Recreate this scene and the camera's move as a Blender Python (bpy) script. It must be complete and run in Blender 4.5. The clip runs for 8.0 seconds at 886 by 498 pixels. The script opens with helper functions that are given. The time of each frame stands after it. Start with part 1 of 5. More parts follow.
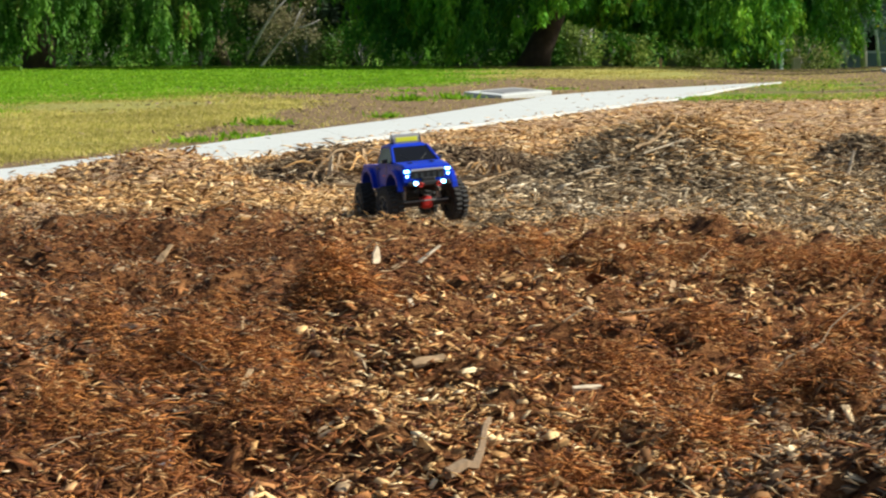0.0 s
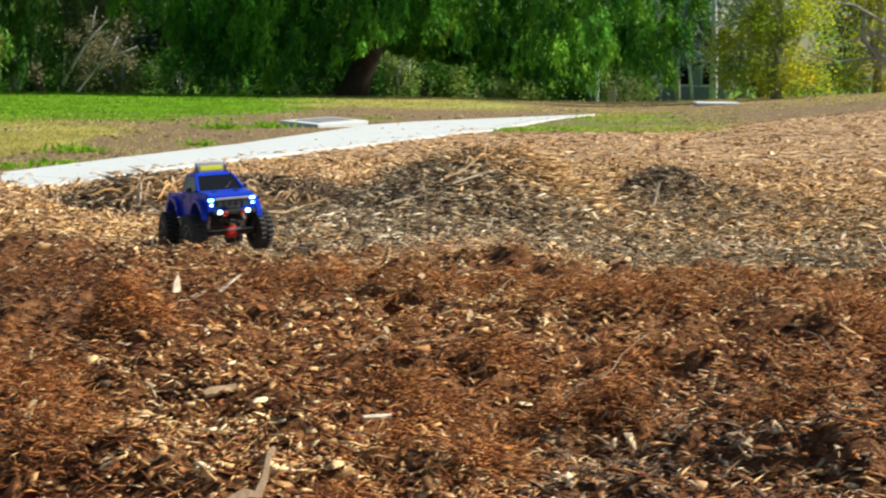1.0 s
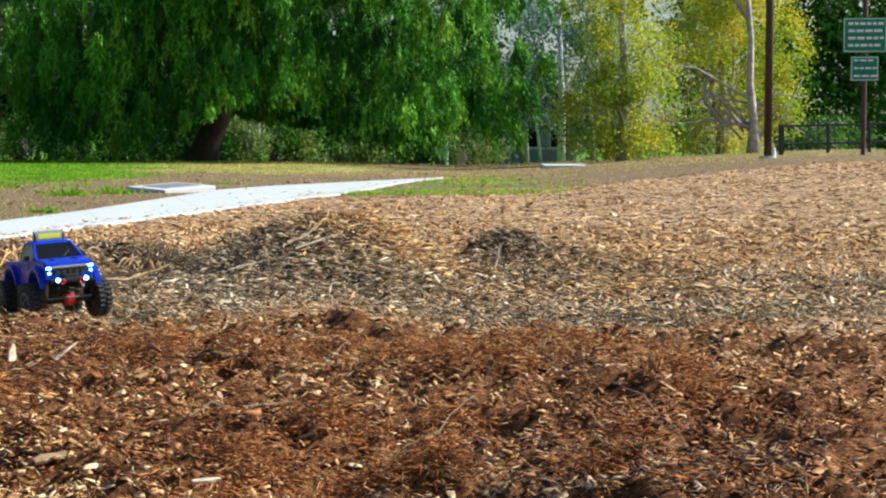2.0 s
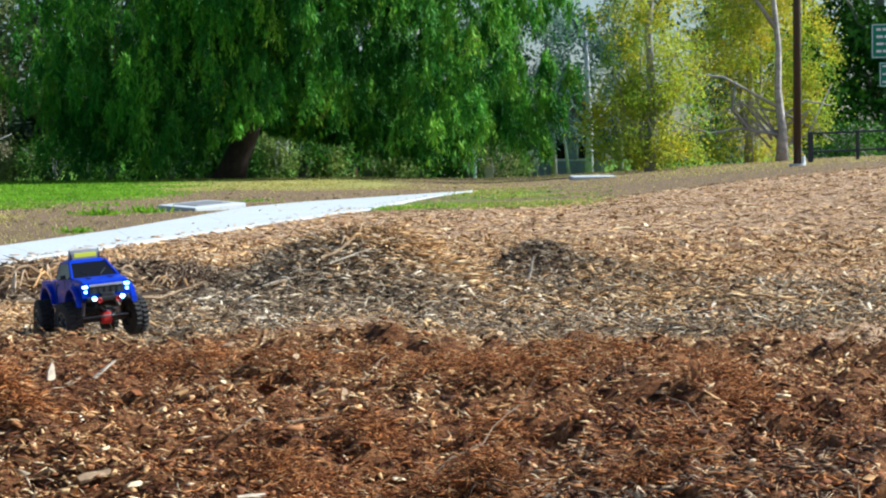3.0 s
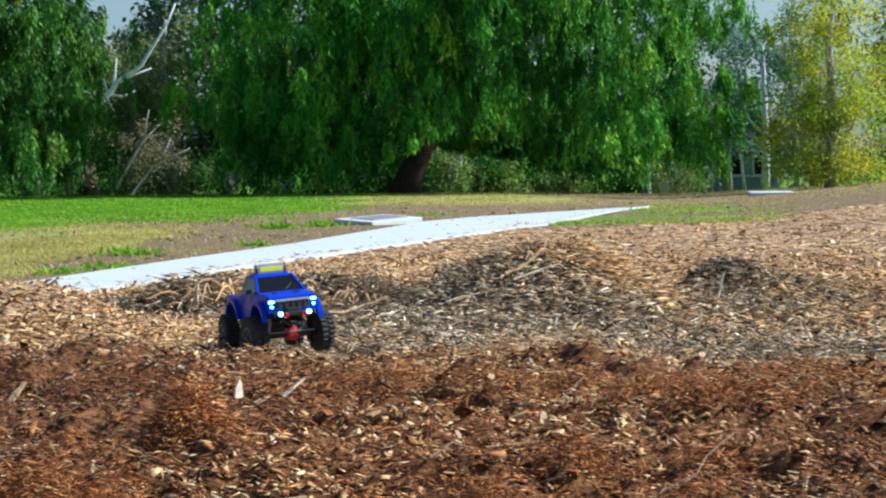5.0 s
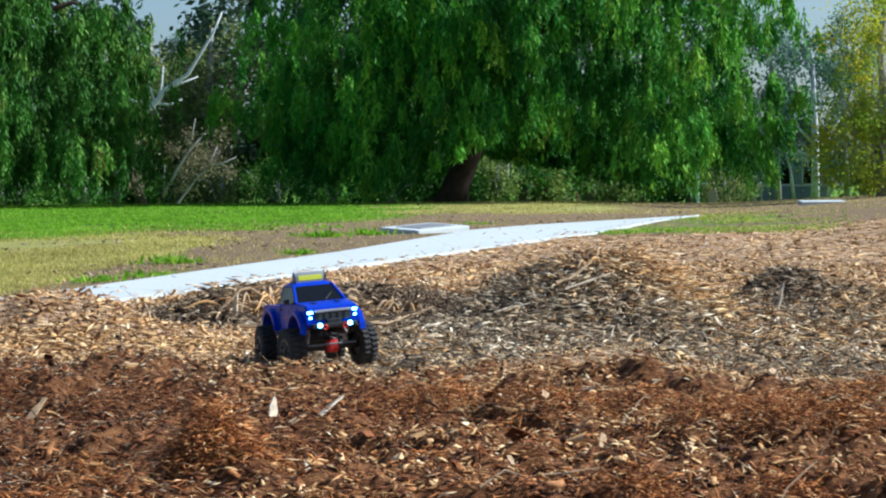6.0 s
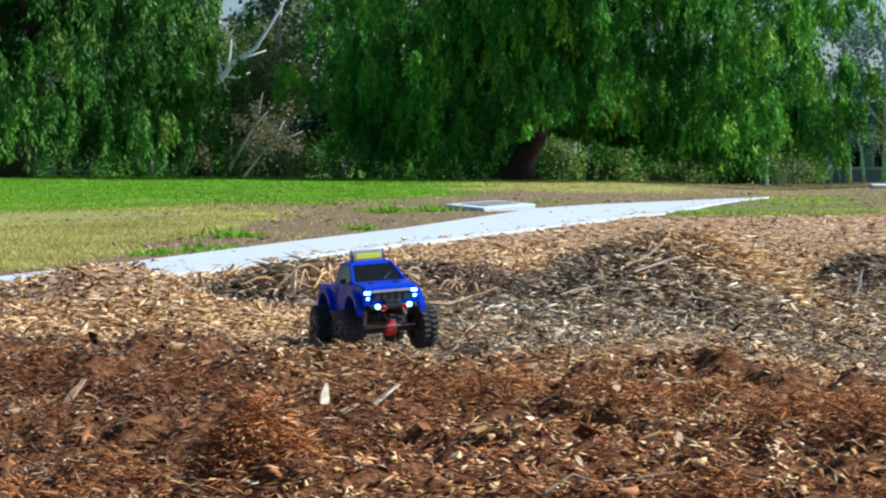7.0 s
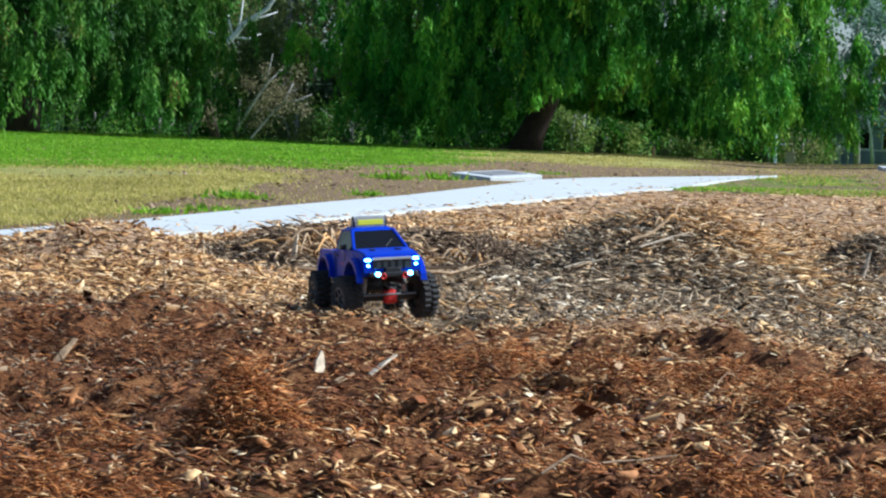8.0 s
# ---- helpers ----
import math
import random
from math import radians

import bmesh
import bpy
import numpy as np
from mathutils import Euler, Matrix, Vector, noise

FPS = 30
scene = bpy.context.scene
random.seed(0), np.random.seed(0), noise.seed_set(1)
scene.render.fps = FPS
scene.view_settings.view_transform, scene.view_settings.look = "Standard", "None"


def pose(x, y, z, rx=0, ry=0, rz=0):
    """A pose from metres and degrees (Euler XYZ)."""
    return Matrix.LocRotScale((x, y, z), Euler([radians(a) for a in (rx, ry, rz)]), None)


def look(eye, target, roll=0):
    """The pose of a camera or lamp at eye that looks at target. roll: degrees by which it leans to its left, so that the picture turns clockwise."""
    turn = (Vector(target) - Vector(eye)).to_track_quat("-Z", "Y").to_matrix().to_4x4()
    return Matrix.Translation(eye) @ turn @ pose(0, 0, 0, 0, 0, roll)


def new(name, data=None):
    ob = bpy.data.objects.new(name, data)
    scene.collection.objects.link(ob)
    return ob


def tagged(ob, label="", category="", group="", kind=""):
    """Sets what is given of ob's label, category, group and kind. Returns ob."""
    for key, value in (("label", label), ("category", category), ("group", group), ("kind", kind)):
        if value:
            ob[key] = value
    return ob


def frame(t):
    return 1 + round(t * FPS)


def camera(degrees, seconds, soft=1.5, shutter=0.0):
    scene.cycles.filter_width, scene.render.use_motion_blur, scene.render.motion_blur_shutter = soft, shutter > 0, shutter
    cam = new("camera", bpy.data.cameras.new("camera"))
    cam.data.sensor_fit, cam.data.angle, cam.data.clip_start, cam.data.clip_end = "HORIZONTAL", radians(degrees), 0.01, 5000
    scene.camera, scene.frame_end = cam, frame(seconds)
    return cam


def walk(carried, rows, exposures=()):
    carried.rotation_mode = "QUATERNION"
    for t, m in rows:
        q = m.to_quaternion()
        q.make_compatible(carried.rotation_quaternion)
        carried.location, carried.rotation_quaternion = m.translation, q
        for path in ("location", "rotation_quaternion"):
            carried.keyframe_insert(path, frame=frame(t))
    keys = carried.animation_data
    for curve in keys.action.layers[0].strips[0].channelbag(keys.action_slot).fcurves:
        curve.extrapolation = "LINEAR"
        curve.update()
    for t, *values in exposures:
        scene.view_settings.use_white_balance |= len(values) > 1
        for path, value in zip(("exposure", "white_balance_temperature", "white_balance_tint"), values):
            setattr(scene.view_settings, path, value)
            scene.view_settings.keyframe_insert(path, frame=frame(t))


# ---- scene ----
# camera: seconds, eye, turn to the right, tilt upwards, lean (degrees)
cam = camera(26.3, 8.0, soft=2.15, shutter=0.25)
PATH = [
    (0, (-0.003, 0.025, 0.542), -2.356, -5.926, -0.027),
    (0.5, (0.013, 0.019, 0.542), 0.355, -5.532, 0.475),
    (1, (0.037, 0.015, 0.544), 3.105, -5.015, 0.680),
    (1.5, (0.060, -0.010, 0.548), 6.349, -3.804, 0.576),
    (1.7, (0.072, -0.060, 0.553), 7.569, -3.449, 0.457),
    (3, (0.054, -0.041, 0.548), 6.670, -2.649, -0.718),
    (3.5, (0.048, -0.027, 0.548), 6.086, -2.800, -1.035),
    (4, (0.036, -0.018, 0.549), 4.732, -2.541, -0.906),
    (4.5, (0.023, 0.008, 0.548), 3.066, -2.315, -0.890),
    (5, (0.012, 0.129, 0.543), 1.499, -2.134, -0.543),
    (5.2, (0.008, 0.174, 0.540), 0.863, -2.062, -0.553),
    (6.3, (0.016, 0.500, 0.527), -0.06, -1.815, -0.40),
    (6.5, (0.018, 0.545, 0.527), -0.310, -2.180, -0.285),
    (7, (0.012, 0.660, 0.524), -1.875, -2.525, 0.42),
    (7.5, (0.006, 0.700, 0.521), -3.150, -2.99, 1.25),
    (8, (0.014, 0.740, 0.522), -2.000, -3.495, 2.30),
]


def heading(eye, turn, tilt):
    a, b = radians(turn), radians(tilt)
    return Vector(eye) + Vector((math.sin(a) * math.cos(b), math.cos(a) * math.cos(b), math.sin(b)))


walk(cam, [(t, look(eye, heading(eye, turn, tilt), lean)) for t, eye, turn, tilt, lean in PATH], exposures=[(0, 0.67, 6800, 4), (1.6, 0.78, 6350, 4), (3, 0.79, 5600, 5), (5, 0.76, 5500, 4), (6.4, 0.71, 5450, 5), (8, 0.67, 5450, 6)])

# ---- light: hazy afternoon sun from the right, broad sky ----
SUN_ELEVATION, SUN_TURN = 37.0, 84.0     # turn: degrees to the right of straight ahead
world = bpy.data.worlds.new("sky")
scene.world = world
world.use_nodes = True
wn, wl = world.node_tree.nodes, world.node_tree.links
sky = wn.new("ShaderNodeTexSky")
sky.sky_type = "NISHITA"
sky.sun_disc = False
sky.sun_elevation = radians(SUN_ELEVATION)
sky.sun_rotation = radians(SUN_TURN)
sky.dust_density = 2.0
sky.ozone_density = 1.6
wn["Background"].inputs["Strength"].default_value = 0.078
wl.new(sky.outputs["Color"], wn["Background"].inputs["Color"])
sun_data = bpy.data.lights.new("sun", "SUN")
sun_data.energy, sun_data.angle, sun_data.color = 5.0, radians(2.0), (1.0, 0.95, 0.87)
sun = new("sun", sun_data)
s_dir = Vector((math.sin(radians(SUN_TURN)) * math.cos(radians(SUN_ELEVATION)), math.cos(radians(SUN_TURN)) * math.cos(radians(SUN_ELEVATION)), math.sin(radians(SUN_ELEVATION))))
sun.matrix_world = look(s_dir * 50, (0, 0, 0))


# ---- materials ----
def material(name, rough=0.8, metal=0.0, spec=0.5):
    m = bpy.data.materials.new(name)
    m.use_nodes = True
    b = m.node_tree.nodes["Principled BSDF"]
    b.inputs["Roughness"].default_value = rough
    b.inputs["Metallic"].default_value = metal
    b.inputs["Specular IOR Level"].default_value = spec
    return m, m.node_tree.nodes, m.node_tree.links, b


def ramp(nodes, stops, interpolation="LINEAR"):
    r = nodes.new("ShaderNodeValToRGB")
    r.color_ramp.interpolation = interpolation
    while len(r.color_ramp.elements) < len(stops):
        r.color_ramp.elements.new(0.5)
    for e, (p, c) in zip(r.color_ramp.elements, stops):
        e.position, e.color = p, (*c, 1)
    return r


def noise_tex(nodes, links, scale, detail=4.0, rough=0.6, stretch=None):
    n = nodes.new("ShaderNodeTexNoise")
    n.inputs["Scale"].default_value, n.inputs["Detail"].default_value, n.inputs["Roughness"].default_value = scale, detail, rough
    co = nodes.new("ShaderNodeTexCoord")
    if stretch:
        mp = nodes.new("ShaderNodeMapping")
        mp.inputs["Scale"].default_value = stretch
        links.new(co.outputs["Object"], mp.inputs["Vector"])
        links.new(mp.outputs["Vector"], n.inputs["Vector"])
    else:
        links.new(co.outputs["Object"], n.inputs["Vector"])
    return n


def mix(nodes, links, fac, a, b, mode="MIX"):
    m = nodes.new("ShaderNodeMix")
    m.data_type, m.blend_type = "RGBA", mode
    for sock, v in ((m.inputs[0], fac), (m.inputs[6], a), (m.inputs[7], b)):
        if isinstance(v, bpy.types.NodeSocket):
            links.new(v, sock)
        else:
            sock.default_value = v if isinstance(v, float) else (*v, 1)
    return m.outputs[2]


def bump(nodes, links, b, height, strength=0.5, distance=0.01):
    n = nodes.new("ShaderNodeBump")
    n.inputs["Strength"].default_value, n.inputs["Distance"].default_value = strength, distance
    links.new(height, n.inputs["Height"])
    links.new(n.outputs["Normal"], b.inputs["Normal"])


def plain(name, colour, rough=0.6, metal=0.0, grain=60.0, vary=0.25, relief=0.15):
    """A surface of one paint or stuff with grain and slight wear."""
    m, n, l, b = material(name, rough, metal)
    t = noise_tex(n, l, grain, 5)
    t2 = noise_tex(n, l, grain * 0.11, 3)
    r = ramp(n, [(0.3, [c * (1 - vary) for c in colour]), (0.7, [min(1, c * (1 + vary)) for c in colour])])
    l.new(t.outputs["Fac"], r.inputs["Fac"])
    col = mix(n, l, 0.35, r.outputs["Color"], mix(n, l, t2.outputs["Fac"], [c * (1 - vary) for c in colour], [min(1, c * (1 + vary)) for c in colour]))
    l.new(col, b.inputs["Base Color"])
    if relief:
        bump(n, l, b, t.outputs["Fac"], relief, 0.004)
    return m


def pieces(name, stops, rough=0.85, patch=0.9, grain=120.0, spec=0.25, translucent=0.0, low=(0.7, 0.68, 0.66), high=(1.25, 1.22, 1.2), toned=0.0):
    """Many small loose pieces: each takes its own tint, with patches and grain on top."""
    m, n, l, b = material(name, rough, 0.0, spec)
    g = n.new("ShaderNodeNewGeometry")
    r = ramp(n, stops)
    if toned:
        a = n.new("ShaderNodeAttribute")
        a.attribute_name = "tone"
        k = n.new("ShaderNodeMix")
        k.inputs[0].default_value = toned
        l.new(g.outputs["Random Per Island"], k.inputs[2])
        l.new(a.outputs["Fac"], k.inputs[3])
        l.new(k.outputs[0], r.inputs["Fac"])
    else:
        l.new(g.outputs["Random Per Island"], r.inputs["Fac"])
    t = noise_tex(n, l, patch, 4)
    f = noise_tex(n, l, grain, 3)
    pr = ramp(n, [(0.3, low), (0.7, high)])
    l.new(t.outputs["Fac"], pr.inputs["Fac"])
    c = mix(n, l, 1.0, r.outputs["Color"], pr.outputs["Color"], "MULTIPLY")
    fr = ramp(n, [(0.3, (0.75, 0.75, 0.75)), (0.7, (1.2, 1.2, 1.2))])
    l.new(f.outputs["Fac"], fr.inputs["Fac"])
    c = mix(n, l, 1.0, c, fr.outputs["Color"], "MULTIPLY")
    l.new(c, b.inputs["Base Color"])
    if translucent:
        tr = n.new("ShaderNodeBsdfTranslucent")
        l.new(c, tr.inputs["Color"])
        ms = n.new("ShaderNodeMixShader")
        ms.inputs[0].default_value = translucent
        l.new(b.outputs[0], ms.inputs[1])
        l.new(tr.outputs[0], ms.inputs[2])
        l.new(ms.outputs[0], n["Material Output"].inputs["Surface"])
    return m


def glow(name, colour, strength):
    m, n, l, b = material(name, 0.2)
    b.inputs["Base Color"].default_value = (*colour, 1)
    b.inputs["Emission Color"].default_value = (*colour, 1)
    b.inputs["Emission Strength"].default_value = strength
    return m


M_RED = pieces("red_bark", [(0, (0.036, 0.013, 0.006)), (0.3, (0.1, 0.032, 0.011)), (0.62, (0.215, 0.074, 0.023)), (0.9, (0.38, 0.17, 0.062)), (0.97, (0.52, 0.32, 0.16)), (1, (0.64, 0.52, 0.36))], patch=5, low=(0.6, 0.55, 0.52), high=(1.3, 1.3, 1.25))
M_FLUFF = pieces("bark_fibre", [(0, (0.1, 0.035, 0.012)), (0.4, (0.26, 0.084, 0.022)), (0.85, (0.48, 0.2, 0.055)), (1, (0.56, 0.38, 0.19))], patch=7)
M_TAN = pieces("tan_chips", [(0, (0.13, 0.06, 0.025)), (0.25, (0.32, 0.17, 0.066)), (0.55, (0.53, 0.315, 0.128)), (0.85, (0.72, 0.49, 0.24)), (1, (0.82, 0.67, 0.43))])
M_GREY = pieces("grey_straw", [(0, (0.055, 0.04, 0.025)), (0.3, (0.165, 0.117, 0.07)), (0.6, (0.33, 0.245, 0.15)), (0.86, (0.57, 0.455, 0.3)), (1, (0.78, 0.69, 0.53))])
M_PALE = pieces("pale_wood", [(0, (0.3, 0.19, 0.1)), (0.6, (0.46, 0.33, 0.2)), (1, (0.62, 0.5, 0.36))], patch=8)
M_WHITEWOOD = pieces("bleached_wood", [(0, (0.55, 0.45, 0.32)), (1, (0.74, 0.65, 0.5))], patch=12)
M_BLUESLATE = plain("weathered_blue_grey_wood", (0.17, 0.19, 0.22), 0.7, 0, 40, 0.3, 0.3)
M_TWIG = pieces("dry_twig", [(0, (0.08, 0.05, 0.03)), (0.5, (0.2, 0.14, 0.09)), (1, (0.42, 0.32, 0.2))], patch=6)
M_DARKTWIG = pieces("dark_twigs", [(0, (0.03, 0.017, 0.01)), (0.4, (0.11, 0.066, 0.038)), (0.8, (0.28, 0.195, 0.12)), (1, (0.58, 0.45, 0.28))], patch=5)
M_BLADE = pieces("lawn_blades", [(0, (0.11, 0.26, 0.008)), (0.6, (0.2, 0.42, 0.015)), (1, (0.33, 0.5, 0.04))], 0.7, translucent=0.5)
M_DRY = pieces("dry_blades", [(0, (0.26, 0.27, 0.05)), (0.5, (0.5, 0.45, 0.12)), (1, (0.66, 0.56, 0.24))], 0.8, translucent=0.5)
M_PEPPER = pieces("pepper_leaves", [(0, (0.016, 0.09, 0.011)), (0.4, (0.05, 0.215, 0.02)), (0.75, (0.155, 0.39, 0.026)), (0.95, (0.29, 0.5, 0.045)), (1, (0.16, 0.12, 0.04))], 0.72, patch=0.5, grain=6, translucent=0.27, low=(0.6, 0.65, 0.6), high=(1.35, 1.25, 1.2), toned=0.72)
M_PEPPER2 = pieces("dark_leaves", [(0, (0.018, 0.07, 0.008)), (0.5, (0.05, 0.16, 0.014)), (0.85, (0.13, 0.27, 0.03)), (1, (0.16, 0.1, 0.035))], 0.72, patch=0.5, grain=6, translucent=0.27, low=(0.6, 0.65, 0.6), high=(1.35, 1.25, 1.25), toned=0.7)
M_YELLOW = pieces("yellow_leaves", [(0, (0.15, 0.31, 0.03)), (0.42, (0.36, 0.43, 0.035)), (0.75, (0.58, 0.48, 0.03)), (1, (0.6, 0.42, 0.03))], 0.6, patch=0.7, grain=6, translucent=0.6, low=(0.75, 0.95, 0.9), high=(1.15, 1.05, 1.1), toned=0.8)
M_FARLEAF = pieces("eucalyptus_leaves", [(0, (0.03, 0.065, 0.03)), (0.5, (0.06, 0.11, 0.055)), (1, (0.14, 0.18, 0.1))], 0.65, patch=0.3, grain=5, translucent=0.3, toned=0.75)
M_GUMLEAF = pieces("blue_gum_leaves", [(0, (0.045, 0.1, 0.075)), (0.5, (0.095, 0.17, 0.13)), (1, (0.19, 0.28, 0.22))], 0.6, patch=0.6, grain=5, translucent=0.5, toned=0.75)
M_OLIVE = pieces("olive_leaves", [(0, (0.06, 0.1, 0.025)), (0.5, (0.16, 0.21, 0.06)), (0.85, (0.28, 0.31, 0.1)), (1, (0.38, 0.27, 0.11))], 0.6, patch=0.6, grain=5, translucent=0.4, toned=0.75)
M_TANLEAF = pieces("dry_leaves", [(0, (0.13, 0.12, 0.06)), (0.6, (0.25, 0.22, 0.12)), (1, (0.4, 0.38, 0.24))], 0.7, patch=0.5, grain=6, translucent=0.3, toned=0.75)
M_SHRUB = pieces("shrub_leaves", [(0, (0.06, 0.11, 0.02)), (0.5, (0.17, 0.25, 0.05)), (1, (0.42, 0.45, 0.13))], 0.7, patch=0.5, grain=6, translucent=0.3, toned=0.75)
M_BARK = plain("dark_bark", (0.055, 0.035, 0.025), 0.9, grain=9, vary=0.5, relief=0.8)
M_PALEBARK = plain("pale_bark", (0.5, 0.5, 0.51), 0.8, grain=5, vary=0.3, relief=0.4)
M_PEELBARK = plain("peeling_bark", (0.4, 0.36, 0.33), 0.85, grain=9, vary=0.65, relief=0.7)
M_GREYBARK = plain("grey_bark", (0.28, 0.265, 0.245), 0.85, grain=6, vary=0.35, relief=0.5)
M_BLUE = plain("blue_paint", (0.008, 0.036, 0.42), 0.34, 0.0, 30, 0.12, 0)
M_BLUE.node_tree.nodes["Principled BSDF"].inputs["Coat Weight"].default_value = 0.03
M_BLUE.node_tree.nodes["Principled BSDF"].inputs["Coat Roughness"].default_value = 0.06
M_BLUE.node_tree.nodes["Principled BSDF"].inputs["Specular IOR Level"].default_value = 0.12
M_BLACK = plain("black_plastic", (0.012, 0.012, 0.014), 0.45, 0, 80, 0.3, 0.1)
M_RUBBER = plain("tyre_rubber", (0.022, 0.021, 0.02), 0.85, 0, 90, 0.35, 0.3)
M_RIM = plain("dark_rim", (0.06, 0.09, 0.13), 0.35, 0.7, 60, 0.2, 0)
M_REDPART = plain("red_metal", (0.5, 0.02, 0.015), 0.4, 0.2, 60, 0.2, 0)
M_SILVER = plain("silver_housing", (0.55, 0.55, 0.58), 0.3, 0.6, 50, 0.15, 0)
M_GLASS, _n, _l, _b = material("tinted_window", 0.08, 0.0, 0.12)
_b.inputs["Base Color"].default_value = (0.008, 0.009, 0.012, 1)
M_LENS = glow("yellow_lens", (0.6, 0.62, 0.05), 0.1)
M_HEAD = glow("headlight_glow", (0.2, 0.62, 1.0), 9.0)
M_TAIL = glow("taillight_glow", (1.0, 0.16, 0.03), 2.5)
M_ROOFLED = glow("roof_led_glow", (0.7, 0.35, 1.0), 8.0)
M_POLE = plain("brown_pole_paint", (0.055, 0.032, 0.02), 0.6, 0.1, 12, 0.3, 0.1)
M_RAIL = plain("dark_rail_paint", (0.025, 0.03, 0.034), 0.5, 0.2, 15, 0.25, 0.1)
M_SIGN = plain("green_sign_face", (0.0, 0.19, 0.11), 0.5, 0, 8, 0.12, 0)
M_WHITE = plain("white_paint", (0.75, 0.77, 0.78), 0.6, 0, 10, 0.1, 0.05)
M_WALLBLUE = plain("grey_blue_siding", (0.3, 0.38, 0.42), 0.8, 0, 3, 0.15, 0.1)
M_ROOF = plain("grey_roof", (0.1, 0.1, 0.1), 0.85, 0, 5, 0.25, 0.2)
M_BEIGE = plain("beige_paint", (0.45, 0.36, 0.2), 0.7, 0, 8, 0.15, 0.1)
M_LID = plain("grey_lid", (0.19, 0.19, 0.195), 0.7, 0.2, 40, 0.25, 0.3)
M_STAKE = plain("stake_wood", (0.5, 0.31, 0.14), 0.8, 0, 30, 0.25, 0.2)


def concrete_material():
    m, n, l, b = material("path_concrete", 0.85, 0, 0.3)
    a, c = noise_tex(n, l, 0.8, 5), noise_tex(n, l, 45, 6, 0.75)
    base = mix(n, l, a.outputs["Fac"], (0.41, 0.43, 0.43), (0.5, 0.525, 0.525))
    spots = ramp(n, [(0.30, (0.45, 0.42, 0.38)), (0.4, (0.95, 0.95, 0.95)), (0.7, (1.08, 1.08, 1.08))])
    l.new(c.outputs["Fac"], spots.inputs["Fac"])
    l.new(mix(n, l, 1.0, base, spots.outputs["Color"], "MULTIPLY"), b.inputs["Base Color"])
    bump(n, l, b, c.outputs["Fac"], 0.3, 0.004)
    return m


M_CONCRETE = concrete_material()


def ground_material():
    """Dirt, with mulch, lawn and dry grass laid out by the masks of the sheet."""
    m, n, l, b = material("ground_cover", 0.95, 0, 0.15)
    fine, mid, big = noise_tex(n, l, 48, 6, 0.85, (0.6, 1.0, 1.0)), noise_tex(n, l, 6, 7, 0.75), noise_tex(n, l, 0.55, 4)
    dirt = mix(n, l, mid.outputs["Fac"], (0.08, 0.052, 0.028), (0.37, 0.255, 0.145))
    mulch_r = ramp(n, [(0.41, (0.06, 0.024, 0.01)), (0.5, (0.19, 0.074, 0.027)), (0.59, (0.35, 0.165, 0.065))])
    l.new(fine.outputs["Fac"], mulch_r.inputs["Fac"])
    lawn = mix(n, l, mid.outputs["Fac"], (0.055, 0.15, 0.005), (0.14, 0.29, 0.013))
    dry = mix(n, l, mid.outputs["Fac"], (0.17, 0.18, 0.04), (0.47, 0.43, 0.14))

    def mask(name, spread):
        a = n.new("ShaderNodeAttribute")
        a.attribute_name = name
        s = n.new("ShaderNodeMath")
        s.operation = "MULTIPLY_ADD"
        l.new(big.outputs["Fac"], s.inputs[0])
        s.inputs[1].default_value = spread
        l.new(a.outputs["Fac"], s.inputs[2])
        s2 = n.new("ShaderNodeMath")
        s2.operation = "MULTIPLY_ADD"
        l.new(mid.outputs["Fac"], s2.inputs[0])
        s2.inputs[1].default_value = spread * 0.8
        l.new(s.outputs[0], s2.inputs[2])
        r = n.new("ShaderNodeMapRange")
        r.inputs["From Min"].default_value, r.inputs["From Max"].default_value = 0.4 + spread * 0.9, 0.6 + spread * 0.9
        l.new(s2.outputs[0], r.inputs["Value"])
        return r.outputs["Result"]
    c = mix(n, l, mask("dry_mask", 1.0), dirt, dry)
    c = mix(n, l, mask("lawn_mask", 0.8), c, lawn)
    grey_r = ramp(n, [(0.41, (0.058, 0.04, 0.024)), (0.5, (0.15, 0.103, 0.06)), (0.59, (0.32, 0.235, 0.14))])
    tan_r = ramp(n, [(0.41, (0.14, 0.075, 0.036)), (0.5, (0.39, 0.235, 0.13)), (0.59, (0.7, 0.5, 0.325))])
    for r in (grey_r, tan_r):
        l.new(fine.outputs["Fac"], r.inputs["Fac"])
    bed = mix(n, l, mask("tan_mask", 0.3), mulch_r.outputs["Color"], tan_r.outputs["Color"])
    bed = mix(n, l, mask("grey_mask", 0.3), bed, grey_r.outputs["Color"])
    c = mix(n, l, mask("mulch_mask", 0.15), c, bed)
    l.new(c, b.inputs["Base Color"])
    bump(n, l, b, fine.outputs["Fac"], 0.9, 0.03)
    return m


M_GROUND = ground_material()

# ---- the lie of the land ----
rng = np.random.default_rng(7)


def smooth(a, lo, hi):
    t = np.clip((np.asarray(a, float) - lo) / (np.asarray(hi, float) - lo), 0, 1)
    return t * t * (3 - 2 * t)


